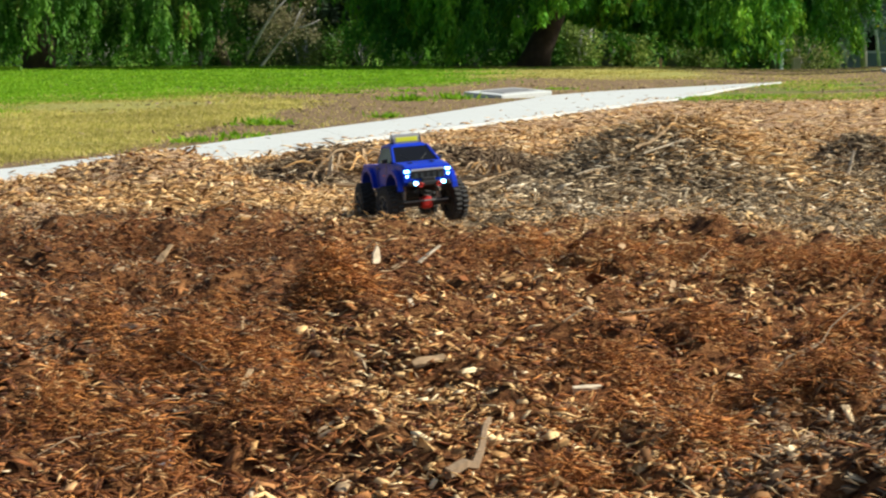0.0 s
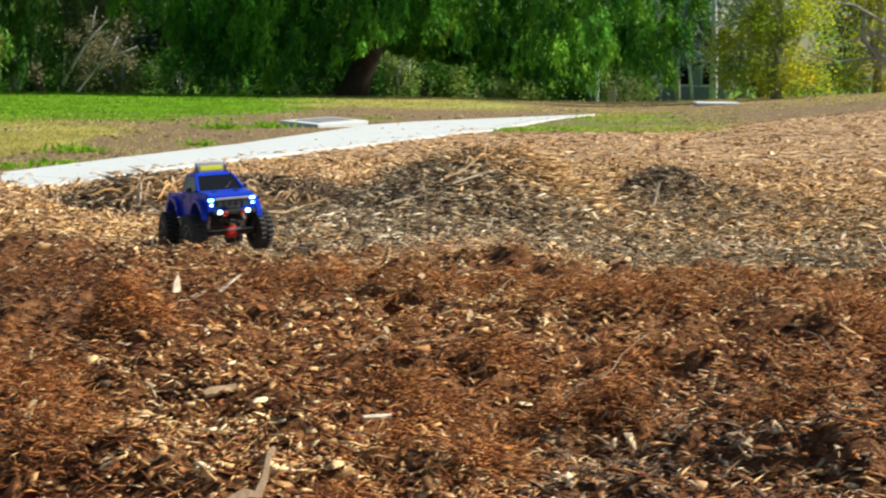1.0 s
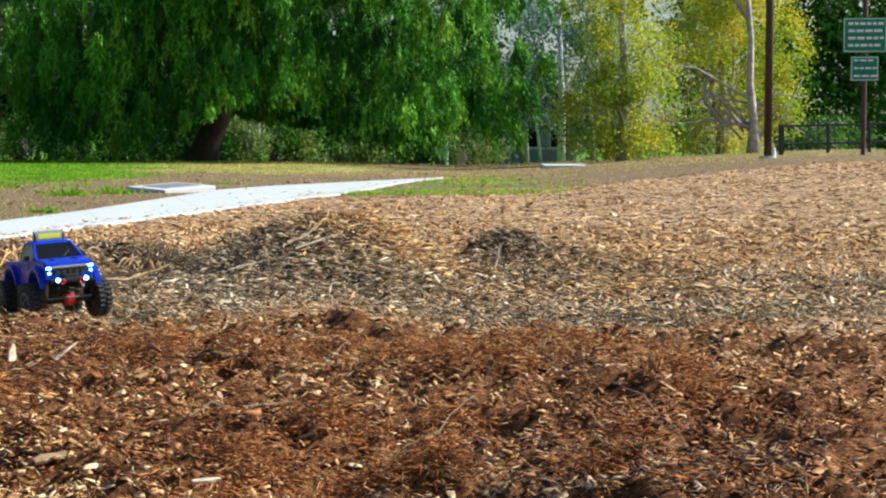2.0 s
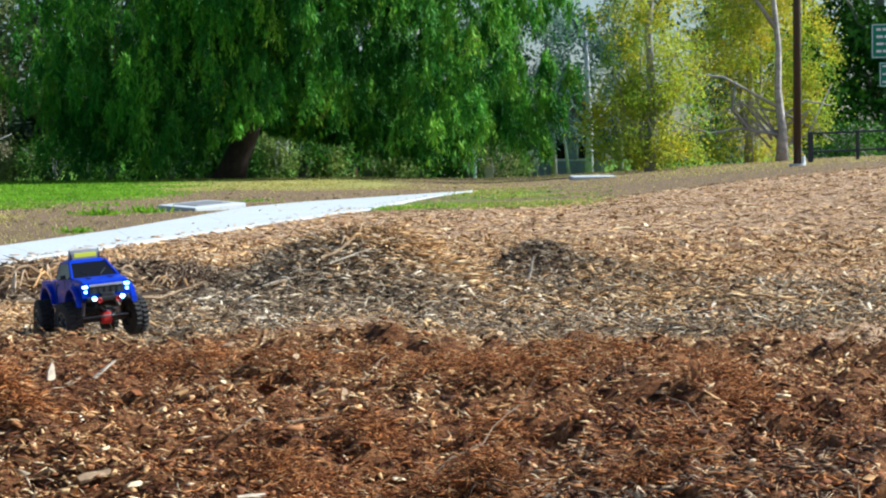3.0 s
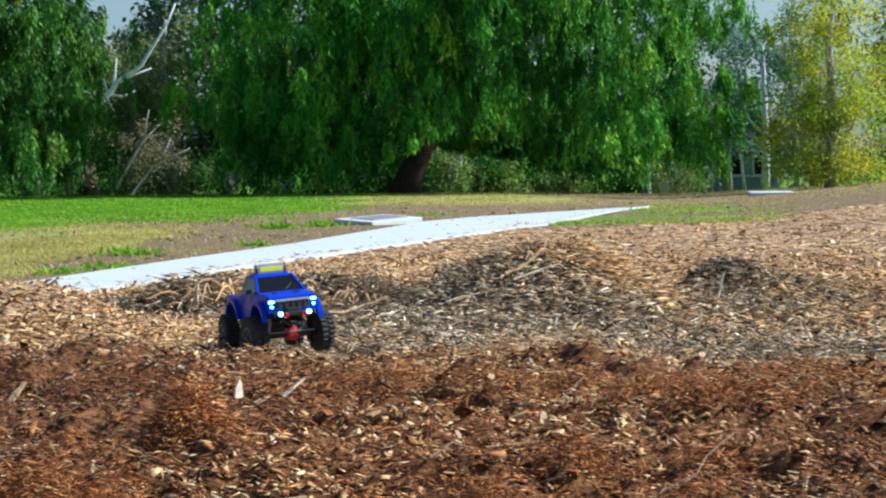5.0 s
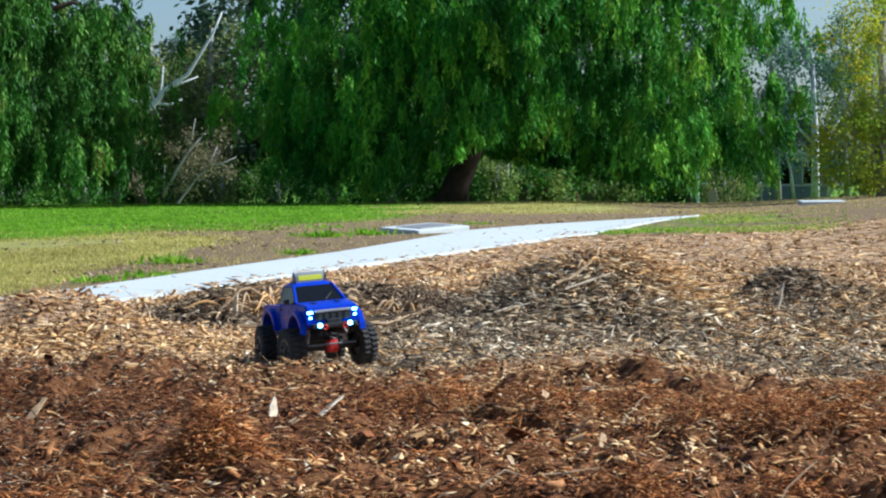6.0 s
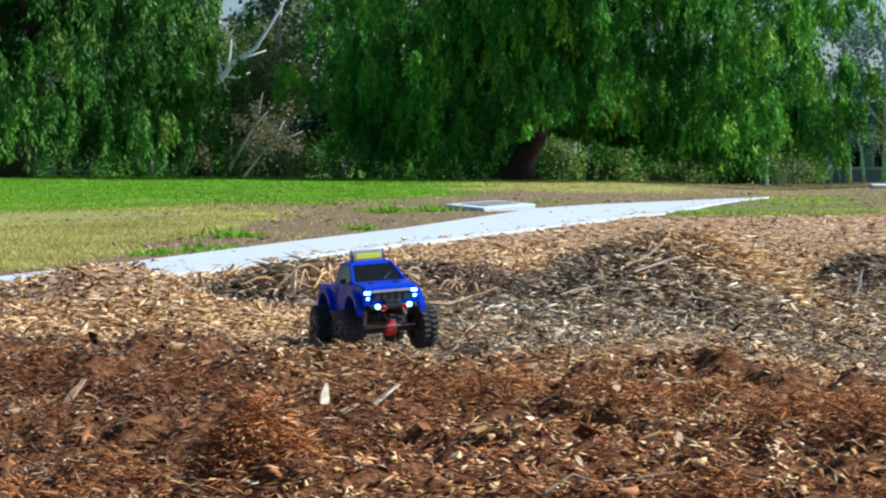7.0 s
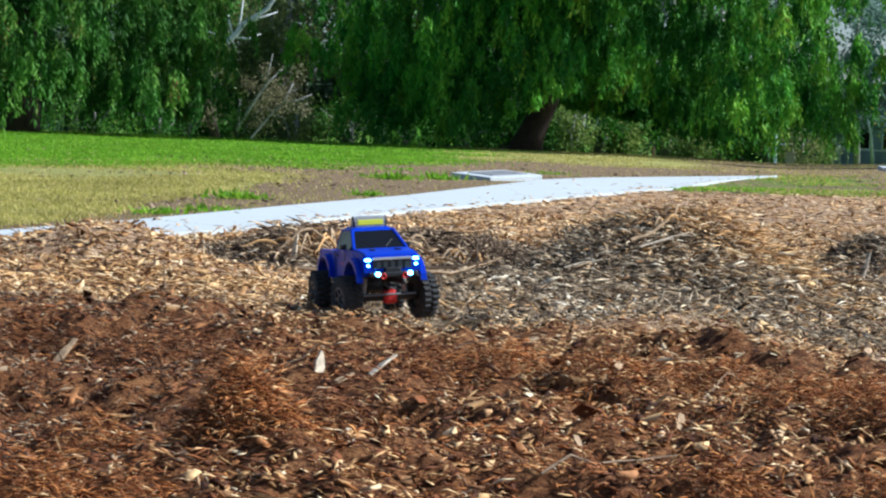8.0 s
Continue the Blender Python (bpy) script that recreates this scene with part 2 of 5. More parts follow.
# lumps: centre x, y, half-widths across and along, height, turn
LUMPS = [
    (0.62, 8.05, 0.30, 0.5, 0.20, 10), (0.32, 7.8, 0.24, 0.35, 0.09, 0), (0.98, 8.0, 0.26, 0.45, 0.08, 0), (0.56, 7.55, 0.36, 0.35, 0.06, 0), (0.78, 8.0, 0.1, 0.2, 0.03, 0),  # main mound
    (1.5, 8.5, 0.2, 0.35, 0.13, 0), (1.9, 8.3, 0.3, 0.5, 0.05, 0),                                            # right mound
    (-0.8, 8.2, 0.26, 0.35, 0.105, 0), (-0.30, 8.5, 0.34, 0.4, 0.085, 0),                                    # heap with the stake
    (-1.38, 7.25, 0.36, 0.5, 0.15, 20), (-0.98, 7.7, 0.16, 0.4, -0.05, 0), (-1.9, 6.8, 0.5, 0.7, 0.03, 0),                                           # tan mound
    (-0.15, 4.5, 0.45, 0.3, 0.012, 0), (0.1, 4.8, 0.18, 0.2, 0.03, 0), (-0.3, 5.0, 0.3, 0.14, -0.015, 0), (-0.9, 4.6, 0.4, 0.4, 0.03, 0),     # red ridge
    (0.55, 3.6, 0.4, 0.4, 0.03, 0), (-0.45, 2.9, 0.16, 0.2, 0.04, 0), (1.1, 4.3, 0.35, 0.4, 0.02, 0),
    (0.6, 6.35, 0.6, 0.4, -0.035, 0), (-0.35, 6.2, 0.5, 0.4, -0.02, 0), (1.15, 7.6, 0.2, 0.3, -0.05, 0), (-0.3, 5.25, 0.4, 0.3, 0.026, 0), (0.75, 5.0, 0.42, 0.45, -0.045, 0), (-0.8, 3.8, 0.3, 0.5, -0.04, 0), (1.45, 5.1, 0.45, 0.45, -0.045, 0),
]
PROFILE_Y = [-3000, 0, 3, 4.2, 5.0, 5.6, 6.4, 7.0, 9, 17, 30, 45, 60, 90, 3000]
PROFILE_Z = [0.08, 0.08, 0.075, 0.085, 0.085, 0.04, 0.01, 0.0, 0.02, 0.08, 0.12, 0.2, 0.05, -0.3, -0.3]
PATH_NEAR = [(-3.45, 4.0), (-2.6, 6.3), (-1.78, 8.2), (-1.22, 9.5), (-0.92, 10.65), (-0.46, 12.15), (0.18, 14.1), (1.1, 17.0), (1.45, 17.95), (2.2, 21.5), (3.5, 26.2)]
PATH_FAR = [(-4.4, 4.3), (-3.2, 6.6), (-2.25, 8.3), (-1.77, 9.9), (-1.28, 11.9), (-0.72, 14.0), (-0.1, 17.0), (0.33, 19.4), (0.95, 21.2), (2.2, 23.7), (3.6, 26.6)]


def wobble(x, y, scale, seed):
    """Smooth uneven lumps, as a sum of a few turned waves."""
    r = np.random.default_rng(seed)
    out = np.zeros_like(np.asarray(x, float))
    for k in range(7):
        a, p, s = r.uniform(0, 2 * np.pi), r.uniform(0, 6.28), scale * r.uniform(0.6, 1.7)
        out = out + np.sin((np.cos(a) * x + np.sin(a) * y) * s + p)
    return out / 7


def path_x(y, line):
    return np.interp(y, [p[1] for p in line], [p[0] for p in line])


def dry_cover(x, y, az, d, patch):
    """Where dry grass grows between lawn and path: a wedge of bare soil stays along the path and under the lawn's edge."""
    off = path_x(y, PATH_FAR) - x
    margin = 0.15 + 0.2 * np.clip(y - 9.6, 0, 5) + 0.25 * patch
    worn = smooth(d + 2 * patch, 18.2, 19.6) * (1 - smooth(d + 2 * patch, 23, 26)) * smooth(az + 3 * patch, -10.5, -7.5)
    return smooth(off - margin, 0, 0.4) * (1 - 0.85 * worn)


def mulch_amount(x, y):
    """1 in the bed of mulch, 0 outside."""
    az = np.degrees(np.arctan2(x, np.maximum(y, 0.01)))
    d = np.hypot(x, y)
    right = smooth(x - path_x(y, PATH_NEAR), -0.06, 0.1)
    edge = 17.3 + np.clip(az - 4, 0, 30) * 0.22 + np.clip(az - 10.5, 0, 12) * 0.12 + 0.5 * wobble(x, y, 2.0, 5)
    far = 1 - smooth(d - edge, -0.6, 0.9 + np.clip(az - 10, 0, 4) * 0.6)
    return np.where(y > 4, right, smooth(x + 3.7, -0.2, 0.2)) * far


def height(x, y):
    x, y = np.asarray(x, float), np.asarray(y, float)
    d = np.hypot(x, y)
    az = np.degrees(np.arctan2(x, np.maximum(y, 0.01)))
    bend = 0.95 * wobble(x, y, 2.6, 17) * smooth(y, 2.4, 3.4) * (1 - smooth(y, 5.7, 6.7)) * smooth(x, -2.4, -1.6)
    z = np.interp(y + bend, PROFILE_Y, PROFILE_Z)
    front = y > 0
    z = z + np.where(front, 0.36 * smooth(az, 8.5, 21) * smooth(d, 8, 28) * (1 - smooth(d, 70, 120)), 0)
    z = z - np.where(front, 0.07 * np.exp(-((az - 8) / 2.5) ** 2) * smooth(d, 24, 36), 0)
    for cx, cy, sx, sy, h, turn in LUMPS:
        c, s = math.cos(radians(turn)), math.sin(radians(turn))
        u, v = (x - cx) * c + (y - cy) * s, -(x - cx) * s + (y - cy) * c
        z = z + h * np.exp(-(u / sx) ** 2 - (v / sy) ** 2)
    m = mulch_amount(x, y)
    crest = 0.25 - np.abs(wobble(x, y, 9, 51)) + 0.6 * (0.25 - np.abs(wobble(x, y, 21, 52)))
    z = z + m * (0.05 * wobble(x, y, 6, 1) + 0.045 * wobble(x, y, 15, 2) + 0.022 * wobble(x, y, 36, 3) + 0.045 * crest) * (1 - 0.6 * smooth(d, 4.8, 6.2)) * (0.25 + 0.75 * (1 - smooth(np.abs(az - 2) * (y > 0) + 90 * (y <= 0), 25, 40)))
    near = m * (1 - smooth(d, 4.5, 6.0)) * smooth(y, 0.3, 1.2)
    z = z + near * (0.022 * wobble(x, y, 48, 13) + 0.01 * wobble(x, y, 105, 14))
    z = z + (1 - m) * 0.02 * wobble(x, y, 1.6, 4) * smooth(d, 10, 16)
    return z


def zones(x, y):
    """Shares of red bark, tan chips and grey straw at a place."""
    d = np.hypot(x, y)
    w = wobble(x, y, 3.0, 8) + 0.6 * wobble(x, y, 9.0, 9)
    az = np.degrees(np.arctan2(x, np.maximum(y, 0.01)))
    red = (1 - smooth(d + 0.6 * w + 0.8 * wobble(x, y, 2.6, 17) - 0.35 * smooth(-az, -2, 3) - 0.5 * smooth(-az, 6, 9) + 0.3 * smooth(az, 5, 12), 3.5, 4.15)) * np.clip(0.62 + 0.45 * smooth(wobble(x, y, 4.5, 12), -0.25, 0.2) - 0.5 * (1 - smooth(d + 0.6 * w, 2.35, 2.9)) * smooth(az, -9, -4) * (1 - smooth(az, 9, 13)) + 0.3 * smooth(-az, 5, 8), 0, 1)
    mound = np.zeros_like(d)
    for cx, cy, sx, sy, h, turn in LUMPS[:6] + LUMPS[7:9]:
        mound = np.maximum(mound, np.exp(-((x - cx) / (sx * 1.3)) ** 2 - ((y - cy + 0.25) / (sy * 1.3)) ** 2))
    az = np.degrees(np.arctan2(x, np.maximum(y, 0.01)))
    grey = np.clip(smooth(mound, 0.12, 0.4) + 0.85 * smooth(d + 0.5 * w, 5.0, 5.6) * (1 - smooth(d + 0.5 * w, 8.0, 9.0)) * smooth(az + 2 * w, -6.5, -3.5) * (1 - 0.25 * smooth(az + 3 * w, 5, 8)), 0, 1) * (1 - red)
    return red, grey


def mesh_object(name, verts, faces, mat, smooth_faces=False):
    """A mesh from arrays: verts (n, 3), faces (m, k)."""
    verts, faces = np.asarray(verts, np.float32), np.asarray(faces, np.int32)
    me = bpy.data.meshes.new(name)
    k = faces.shape[1]
    me.vertices.add(len(verts))
    me.vertices.foreach_set("co", verts.ravel())
    me.loops.add(faces.size)
    me.loops.foreach_set("vertex_index", faces.ravel())
    me.polygons.add(len(faces))
    me.polygons.foreach_set("loop_start", np.arange(0, faces.size, k, dtype=np.int32))
    if smooth_faces:
        me.polygons.foreach_set("use_smooth", np.ones(len(faces), bool))
    me.update(calc_edges=True)
    if mat:
        me.materials.append(mat)
    return new(name, me)


def build_ground():
    az = np.concatenate([np.arange(-180, -24, 2.0), np.arange(-24, 28.01, 0.22), np.arange(30, 180, 2.0)])
    rr = np.concatenate([np.geomspace(0.25, 1.6, 12)[:-1], np.geomspace(1.6, 22, 290)[:-1], np.geomspace(22, 120, 60)[:-1], np.geomspace(120, 4000, 14)])
    A, R = np.meshgrid(np.radians(az), rr)
    x, y = R * np.sin(A), R * np.cos(A)
    z = height(x, y)
    na, nr = len(az), len(rr)
    v = np.stack([x, y, z], 2).reshape(-1, 3)
    i, j = np.meshgrid(np.arange(nr - 1), np.arange(na), indexing="ij")
    j2 = (j + 1) % na
    f = np.stack([i * na + j, i * na + j2, (i + 1) * na + j2, (i + 1) * na + j], 2).reshape(-1, 4)
    # the middle disc
    v = np.vstack([v, [[0, 0, 0.08]]])
    j = np.arange(na)
    f = np.vstack([np.vstack([f[:, [0, 1, 2]], f[:, [0, 2, 3]]]), np.stack([np.full(na, len(v) - 1), (j + 1) % na, j], 1)])
    ob = mesh_object("ground", v, f, M_GROUND, True)
    x, y = v[:, 0], v[:, 1]
    d, a = np.hypot(x, y), np.degrees(np.arctan2(x, np.maximum(y, 0.01)))
    left = 1 - smooth(x - path_x(y, PATH_FAR), -0.3, 0.1)
    lawn = smooth(d - (26 + 0.7 * np.clip(a + 3, -20, 9)), -4, 3) * (1 - smooth(a, -3.0, 0.5)) * left
    lawn = np.maximum(lawn, 0.46 * smooth(d, 17, 18.5) * (1 - smooth(d, 26, 30)) * smooth(a, 4, 5) * (1 - smooth(a, 10, 12)))
    lawn = np.maximum(lawn, 0.4 * smooth(d, 34, 42) * (1 - smooth(a, 12, 18)))
    dry = np.clip(left * (0.8 * smooth(-a, 5.0, 8.0) * dry_cover(x, y, a, d, wobble(x, y, 1.3, 21))) + (0.7 - 0.45 * smooth(a, 4, 7)) * smooth(d, 27, 33), 0, 0.9)
    lawn, dry = np.maximum(lawn * (1 - smooth(d, 45, 50)), 0.62 * smooth(d, 47, 52)), dry * (1 - smooth(d, 47, 52))
    red, grey = zones(x, y)
    for name, val in (("grey_mask", grey), ("tan_mask", smooth(d + 0.35 * wobble(x, y, 4, 19), 4.7, 5.5)), ("mulch_mask", mulch_amount(x, y)), ("lawn_mask", lawn), ("dry_mask", dry)):
        at = ob.data.attributes.new(name, "FLOAT", "POINT")
        at.data.foreach_set("value", val.astype(np.float32))
    return tagged(ob, "uneven park ground with brown mulch bed, dry grass and green lawn", "ground", kind="structure")


ground = build_ground()


def part(name, bm, mat, parent=None, label="", smooth_faces=False):
    """Links a bmesh as one mesh object under a thing or part."""
    me = bpy.data.meshes.new(name)
    bm.normal_update()
    bm.to_mesh(me)
    bm.free()
    if smooth_faces:
        me.polygons.foreach_set("use_smooth", np.ones(len(me.polygons), bool))
    me.materials.append(mat)
    ob = new(name, me)
    ob.parent = parent
    return tagged(ob, label)


def thing(name, x, y, z, turn=0.0, label="", category="", group="", kind=""):
    ob = new(name)
    ob.empty_display_size = 0.1
    ob.matrix_world = pose(x, y, z, 0, 0, turn)
    return tagged(ob, label, category, group, kind)


def box(sx, sy, sz, cx=0, cy=0, cz=0, bevel=0.0, bm=None, rot=None):
    bm2 = bmesh.new()
    bmesh.ops.create_cube(bm2, size=1.0)
    bmesh.ops.scale(bm2, vec=(sx, sy, sz), verts=bm2.verts)
    if bevel:
        bmesh.ops.bevel(bm2, geom=bm2.edges[:], offset=bevel, segments=2, affect="EDGES", profile=0.6)
    if rot:
        bmesh.ops.rotate(bm2, verts=bm2.verts, cent=(0, 0, 0), matrix=Euler([radians(a) for a in rot]).to_matrix())
    bmesh.ops.translate(bm2, vec=(cx, cy, cz), verts=bm2.verts)
    if bm is None:
        return bm2
    me = bpy.data.meshes.new("tmp")
    bm2.to_mesh(me)
    bm2.free()
    bm.from_mesh(me)
    bpy.data.meshes.remove(me)
    return bm


def tube(points, radii, sides=8, bm=None, caps=True):
    """A tapered tube along points."""
    bm = bm or bmesh.new()
    rings = []
    pts = [Vector(p) for p in points]
    side = None
    for i, p in enumerate(pts):
        d = (pts[min(i + 1, len(pts) - 1)] - pts[max(i - 1, 0)]).normalized()
        if side is None:
            side = d.orthogonal().normalized()
        side = (side - d * side.dot(d)).normalized()
        up = d.cross(side)
        rings.append([bm.verts.new(p + (side * math.cos(a) + up * math.sin(a)) * radii[i]) for a in (2 * math.pi * k / sides for k in range(sides))])
    for a, b in zip(rings, rings[1:]):
        for k in range(sides):
            bm.faces.new((a[k], a[(k + 1) % sides], b[(k + 1) % sides], b[k]))
    if caps:
        bm.faces.new(rings[0][::-1])
        bm.faces.new(rings[-1])
    return bm


def prism(profile, y0, y1, bm=None):
    """A side outline (x, z) drawn out from y0 to y1."""
    bm = bm or bmesh.new()
    a = [bm.verts.new((x, y0, z)) for x, z in profile]
    b = [bm.verts.new((x, y1, z)) for x, z in profile]
    n = len(profile)
    bm.faces.new(a)
    bm.faces.new(b[::-1])
    for i in range(n):
        bm.faces.new((a[(i + 1) % n], a[i], b[i], b[(i + 1) % n]))
    bmesh.ops.recalc_face_normals(bm, faces=bm.faces[:])
    return bm


# ---- concrete path, in slabs ----
def build_path():
    ob = thing("path", 0, 0, 0, label="pale concrete footpath curving between lawn and mulch", category="path", kind="structure")
    ys = np.arange(0, 1.0001, 1 / 120)

    def along(line, s):
        q = np.array(line)
        # both edges share one parameter, row by row
        return np.stack([np.interp(s, np.linspace(0, 1, len(q)), q[:, k]) for k in (0, 1)], 1)
    a, b = along(PATH_NEAR, ys), along(PATH_FAR, ys)
    joint = 12
    for k in range(0, 120, joint):
        bm = bmesh.new()
        rows = []
        for s in range(k, k + joint + 1):
            p, q = Vector((*a[s], 0)), Vector((*b[s], 0))
            if s == k or s == k + joint:
                n = Vector((*(a[min(s + 1, 120)] - a[max(s - 1, 0)]), 0)).normalized() * (0.003 if s == k else -0.003)
                p, q = p + n, q + n
            row = []
            for e in (0.0, 0.33, 0.67, 1.0):
                w = p.lerp(q, e)
                row.append(bm.verts.new((w.x, w.y, float(np.interp(w.y, PROFILE_Y, PROFILE_Z)) + 0.022)))
            rows.append(row)
        for r, s in zip(rows, rows[1:]):
            for e in range(3):
                bm.faces.new((r[e + 1], r[e], s[e], s[e + 1]))
        ret = bmesh.ops.extrude_face_region(bm, geom=bm.faces[:])
        bmesh.ops.translate(bm, vec=(0, 0, -0.12), verts=[g for g in ret["geom"] if isinstance(g, bmesh.types.BMVert)])
        bmesh.ops.recalc_face_normals(bm, faces=bm.faces[:])
        part("paving_slab", bm, M_CONCRETE, ob)


build_path()


# ---- trees ----
def leaves(name, pos, axis, length, width, mat, parent=None, label="", tone=None):
    """Pointed leaves: a folded diamond each, at pos, along axis; tone: how light each leaf is coloured."""
    n = len(pos)
    axis = axis / np.linalg.norm(axis, axis=1, keepdims=True)
    side = np.cross(axis, rng.normal(size=(n, 3)))
    side /= np.linalg.norm(side, axis=1, keepdims=True)
    L, W = length[:, None], width[:, None]
    v = np.stack([pos, pos + axis * L * 0.45 + side * W * 0.5, pos + axis * L, pos + axis * L * 0.45 - side * W * 0.5], 1).reshape(-1, 3)
    f = np.arange(4 * n).reshape(n, 4)
    ob = mesh_object(name, v, f, mat)
    at = ob.data.attributes.new("tone", "FLOAT", "POINT")
    at.data.foreach_set("value", np.repeat(np.full(n, 0.5) if tone is None else tone, 4).astype(np.float32))
    ob.parent = parent
    return tagged(ob, label)


def limb_points(a, b, n=6, sag=0.0, jitter=0.1, seed=0):
    r = random.Random(seed)
    a, b = Vector(a), Vector(b)
    out = []
    for i in range(n + 1):
        t = i / n
        p = a.lerp(b, t) + Vector((r.uniform(-1, 1), r.uniform(-1, 1), r.uniform(-1, 1))) * jitter * (0 < i < n)
        p.z += sag * math.sin(math.pi * t)
        out.append(p)
    return out


def weeping_tree(name, x, y, trunk_pts, trunk_r, centre, radii, strands, floor, mat, label, seed, limbs=9, leaf=0.145, clumps=260, hollow=None):
    """A broad tree whose leaves hang in long strands from arching limbs; floor(x) is how low they reach."""
    global rng
    rng = np.random.default_rng(seed)
    z0 = float(height(x, y))
    ob = thing(name, x, y, z0, label=label, category="tree")
    part("trunk", tube(trunk_pts, trunk_r, 10), M_BARK, ob, smooth_faces=True)
    c = np.array(centre, float)
    rad = np.array(radii, float)
    top = Vector(trunk_pts[-1])
    for k in range(limbs):
        a = 2 * math.pi * k / limbs + 0.3
        end = Vector((c[0] + rad[0] * 0.72 * math.cos(a), c[1] + rad[1] * 0.72 * math.sin(a), c[2] + rad[2] * (0.25 + 0.3 * ((k * 7) % 5) / 5)))
        part("limb", tube(limb_points(top, end, 6, 0.8, 0.15, seed + k), np.linspace(trunk_r[-1] * 0.6, 0.03, 7), 6), M_BARK, ob, smooth_faces=True)
    # clumps on the dome and inside it; strands hang from each
    u = rng.normal(size=(clumps, 3))
    u /= np.linalg.norm(u, axis=1, keepdims=True)
    u[:, 2] = np.where(u[:, 2] < -0.55, -u[:, 2], u[:, 2])
    depth = np.where(np.arange(clumps) % 3 == 0, rng.uniform(0.2, 0.75, clumps), rng.uniform(0.75, 1.0, clumps))
    cl = c + u * rad * depth[:, None]
    size = rng.uniform(0.55, 1.5, clumps)
    # a skirt of low clumps all round
    ring = np.arange(clumps) % 4 == 1
    turn = rng.uniform(0, 2 * np.pi, clumps)
    reach = rng.uniform(0.5, 1.0, clumps)
    skirt = np.stack([c[0] + rad[0] * reach * np.cos(turn), c[1] + rad[1] * reach * np.sin(turn), rng.uniform(0.9, 2.6, clumps)], 1)
    cl = np.where(ring[:, None], skirt, cl)
    if hollow:
        x0, x1, z1 = hollow
        inside = (cl[:, 0] > x0) & (cl[:, 0] < x1) & (cl[:, 1] < 1.0) & (cl[:, 2] < z1)
        cl[:, 1] = np.where(inside, rng.uniform(2.0, 3.4, clumps), cl[:, 1])
        # clumps that hang before the upper trunk
        cl[2:137:3] = np.stack([rng.uniform(-1.0, 2.4, 45), rng.uniform(-3.0, -0.8, 45), rng.uniform(1.7, 4.6, 45)], 1)
    # strands hang together in tassels, each with a rounded head, and gaps between one tassel and the next
    tassels = strands // 18
    k = rng.choice(clumps, tassels, p=size ** 1.7 / (size ** 1.7).sum())
    cap = rng.normal(size=(tassels, 3))
    cap[:, 1] -= 0.35
    cap /= np.linalg.norm(cap, axis=1, keepdims=True)
    cap[:, 2] = np.abs(cap[:, 2])
    head = cl[k] + cap * size[k][:, None] * np.array([0.95, 0.95, 0.65]) * rng.uniform(0.75, 1.0, tassels)[:, None]
    drop = rng.uniform(0.45, 1.05, tassels) * size[k] ** 0.5
    broad = rng.uniform(0.08, 0.17, tassels)
    outward = np.where(ring, reach, depth)[k]     # tassels deep in the crown get darker leaves: inner shade put into their tone
    leaf_tone = np.clip(0.12 + 0.16 * size[k] + 0.9 * (outward - 0.62) + rng.normal(0, 0.24, tassels), 0.02, 0.93)
    leaf_tone = np.where(rng.uniform(0, 1, tassels) < 0.035, 1.0, leaf_tone)
    each = 18
    q = np.repeat(np.arange(tassels), each)
    fan = rng.normal(size=(len(q), 2)) * broad[q][:, None]
    start = head[q].copy()
    start[:, :2] += fan * 0.6
    start[:, 2] -= (fan ** 2).sum(1) / broad[q] * 0.6 + rng.uniform(0, 0.45, len(q)) * drop[q]
    length = drop[q] * rng.uniform(0.35, 0.62, len(q))
    low = floor(start[:, 0])
    keep = start[:, 2] > low + 0.15
    start, length, low, q, fan = start[keep], length[keep], low[keep], q[keep], fan[keep]
    length = np.maximum(np.minimum(length, start[:, 2] - low - rng.uniform(0, 0.35, len(low))), 0.12)
    per = 7
    t = (np.arange(per) + rng.uniform(0, 1, (len(start), per))) / per
    drift = fan * 0.5 + rng.normal(size=(len(start), 2)) * 0.06
    p = np.repeat(start[:, None, :], per, 1)
    p[:, :, 2] -= t * length[:, None]
    p[:, :, :2] += (t * length[:, None])[:, :, None] * drift[:, None, :]
    p = p.reshape(-1, 3)
    ax = rng.normal(size=p.shape) * np.array([0.4, 0.4, 0.2]) + np.array([0, 0, -0.9])
    n = len(p)
    leaves("crown", p, ax, rng.uniform(0.7, 1.5, n) * leaf, rng.uniform(0.7, 1.3, n) * leaf * 0.31, mat, ob, "hanging strands of narrow leaves", np.repeat(leaf_tone[q], per))
    return ob


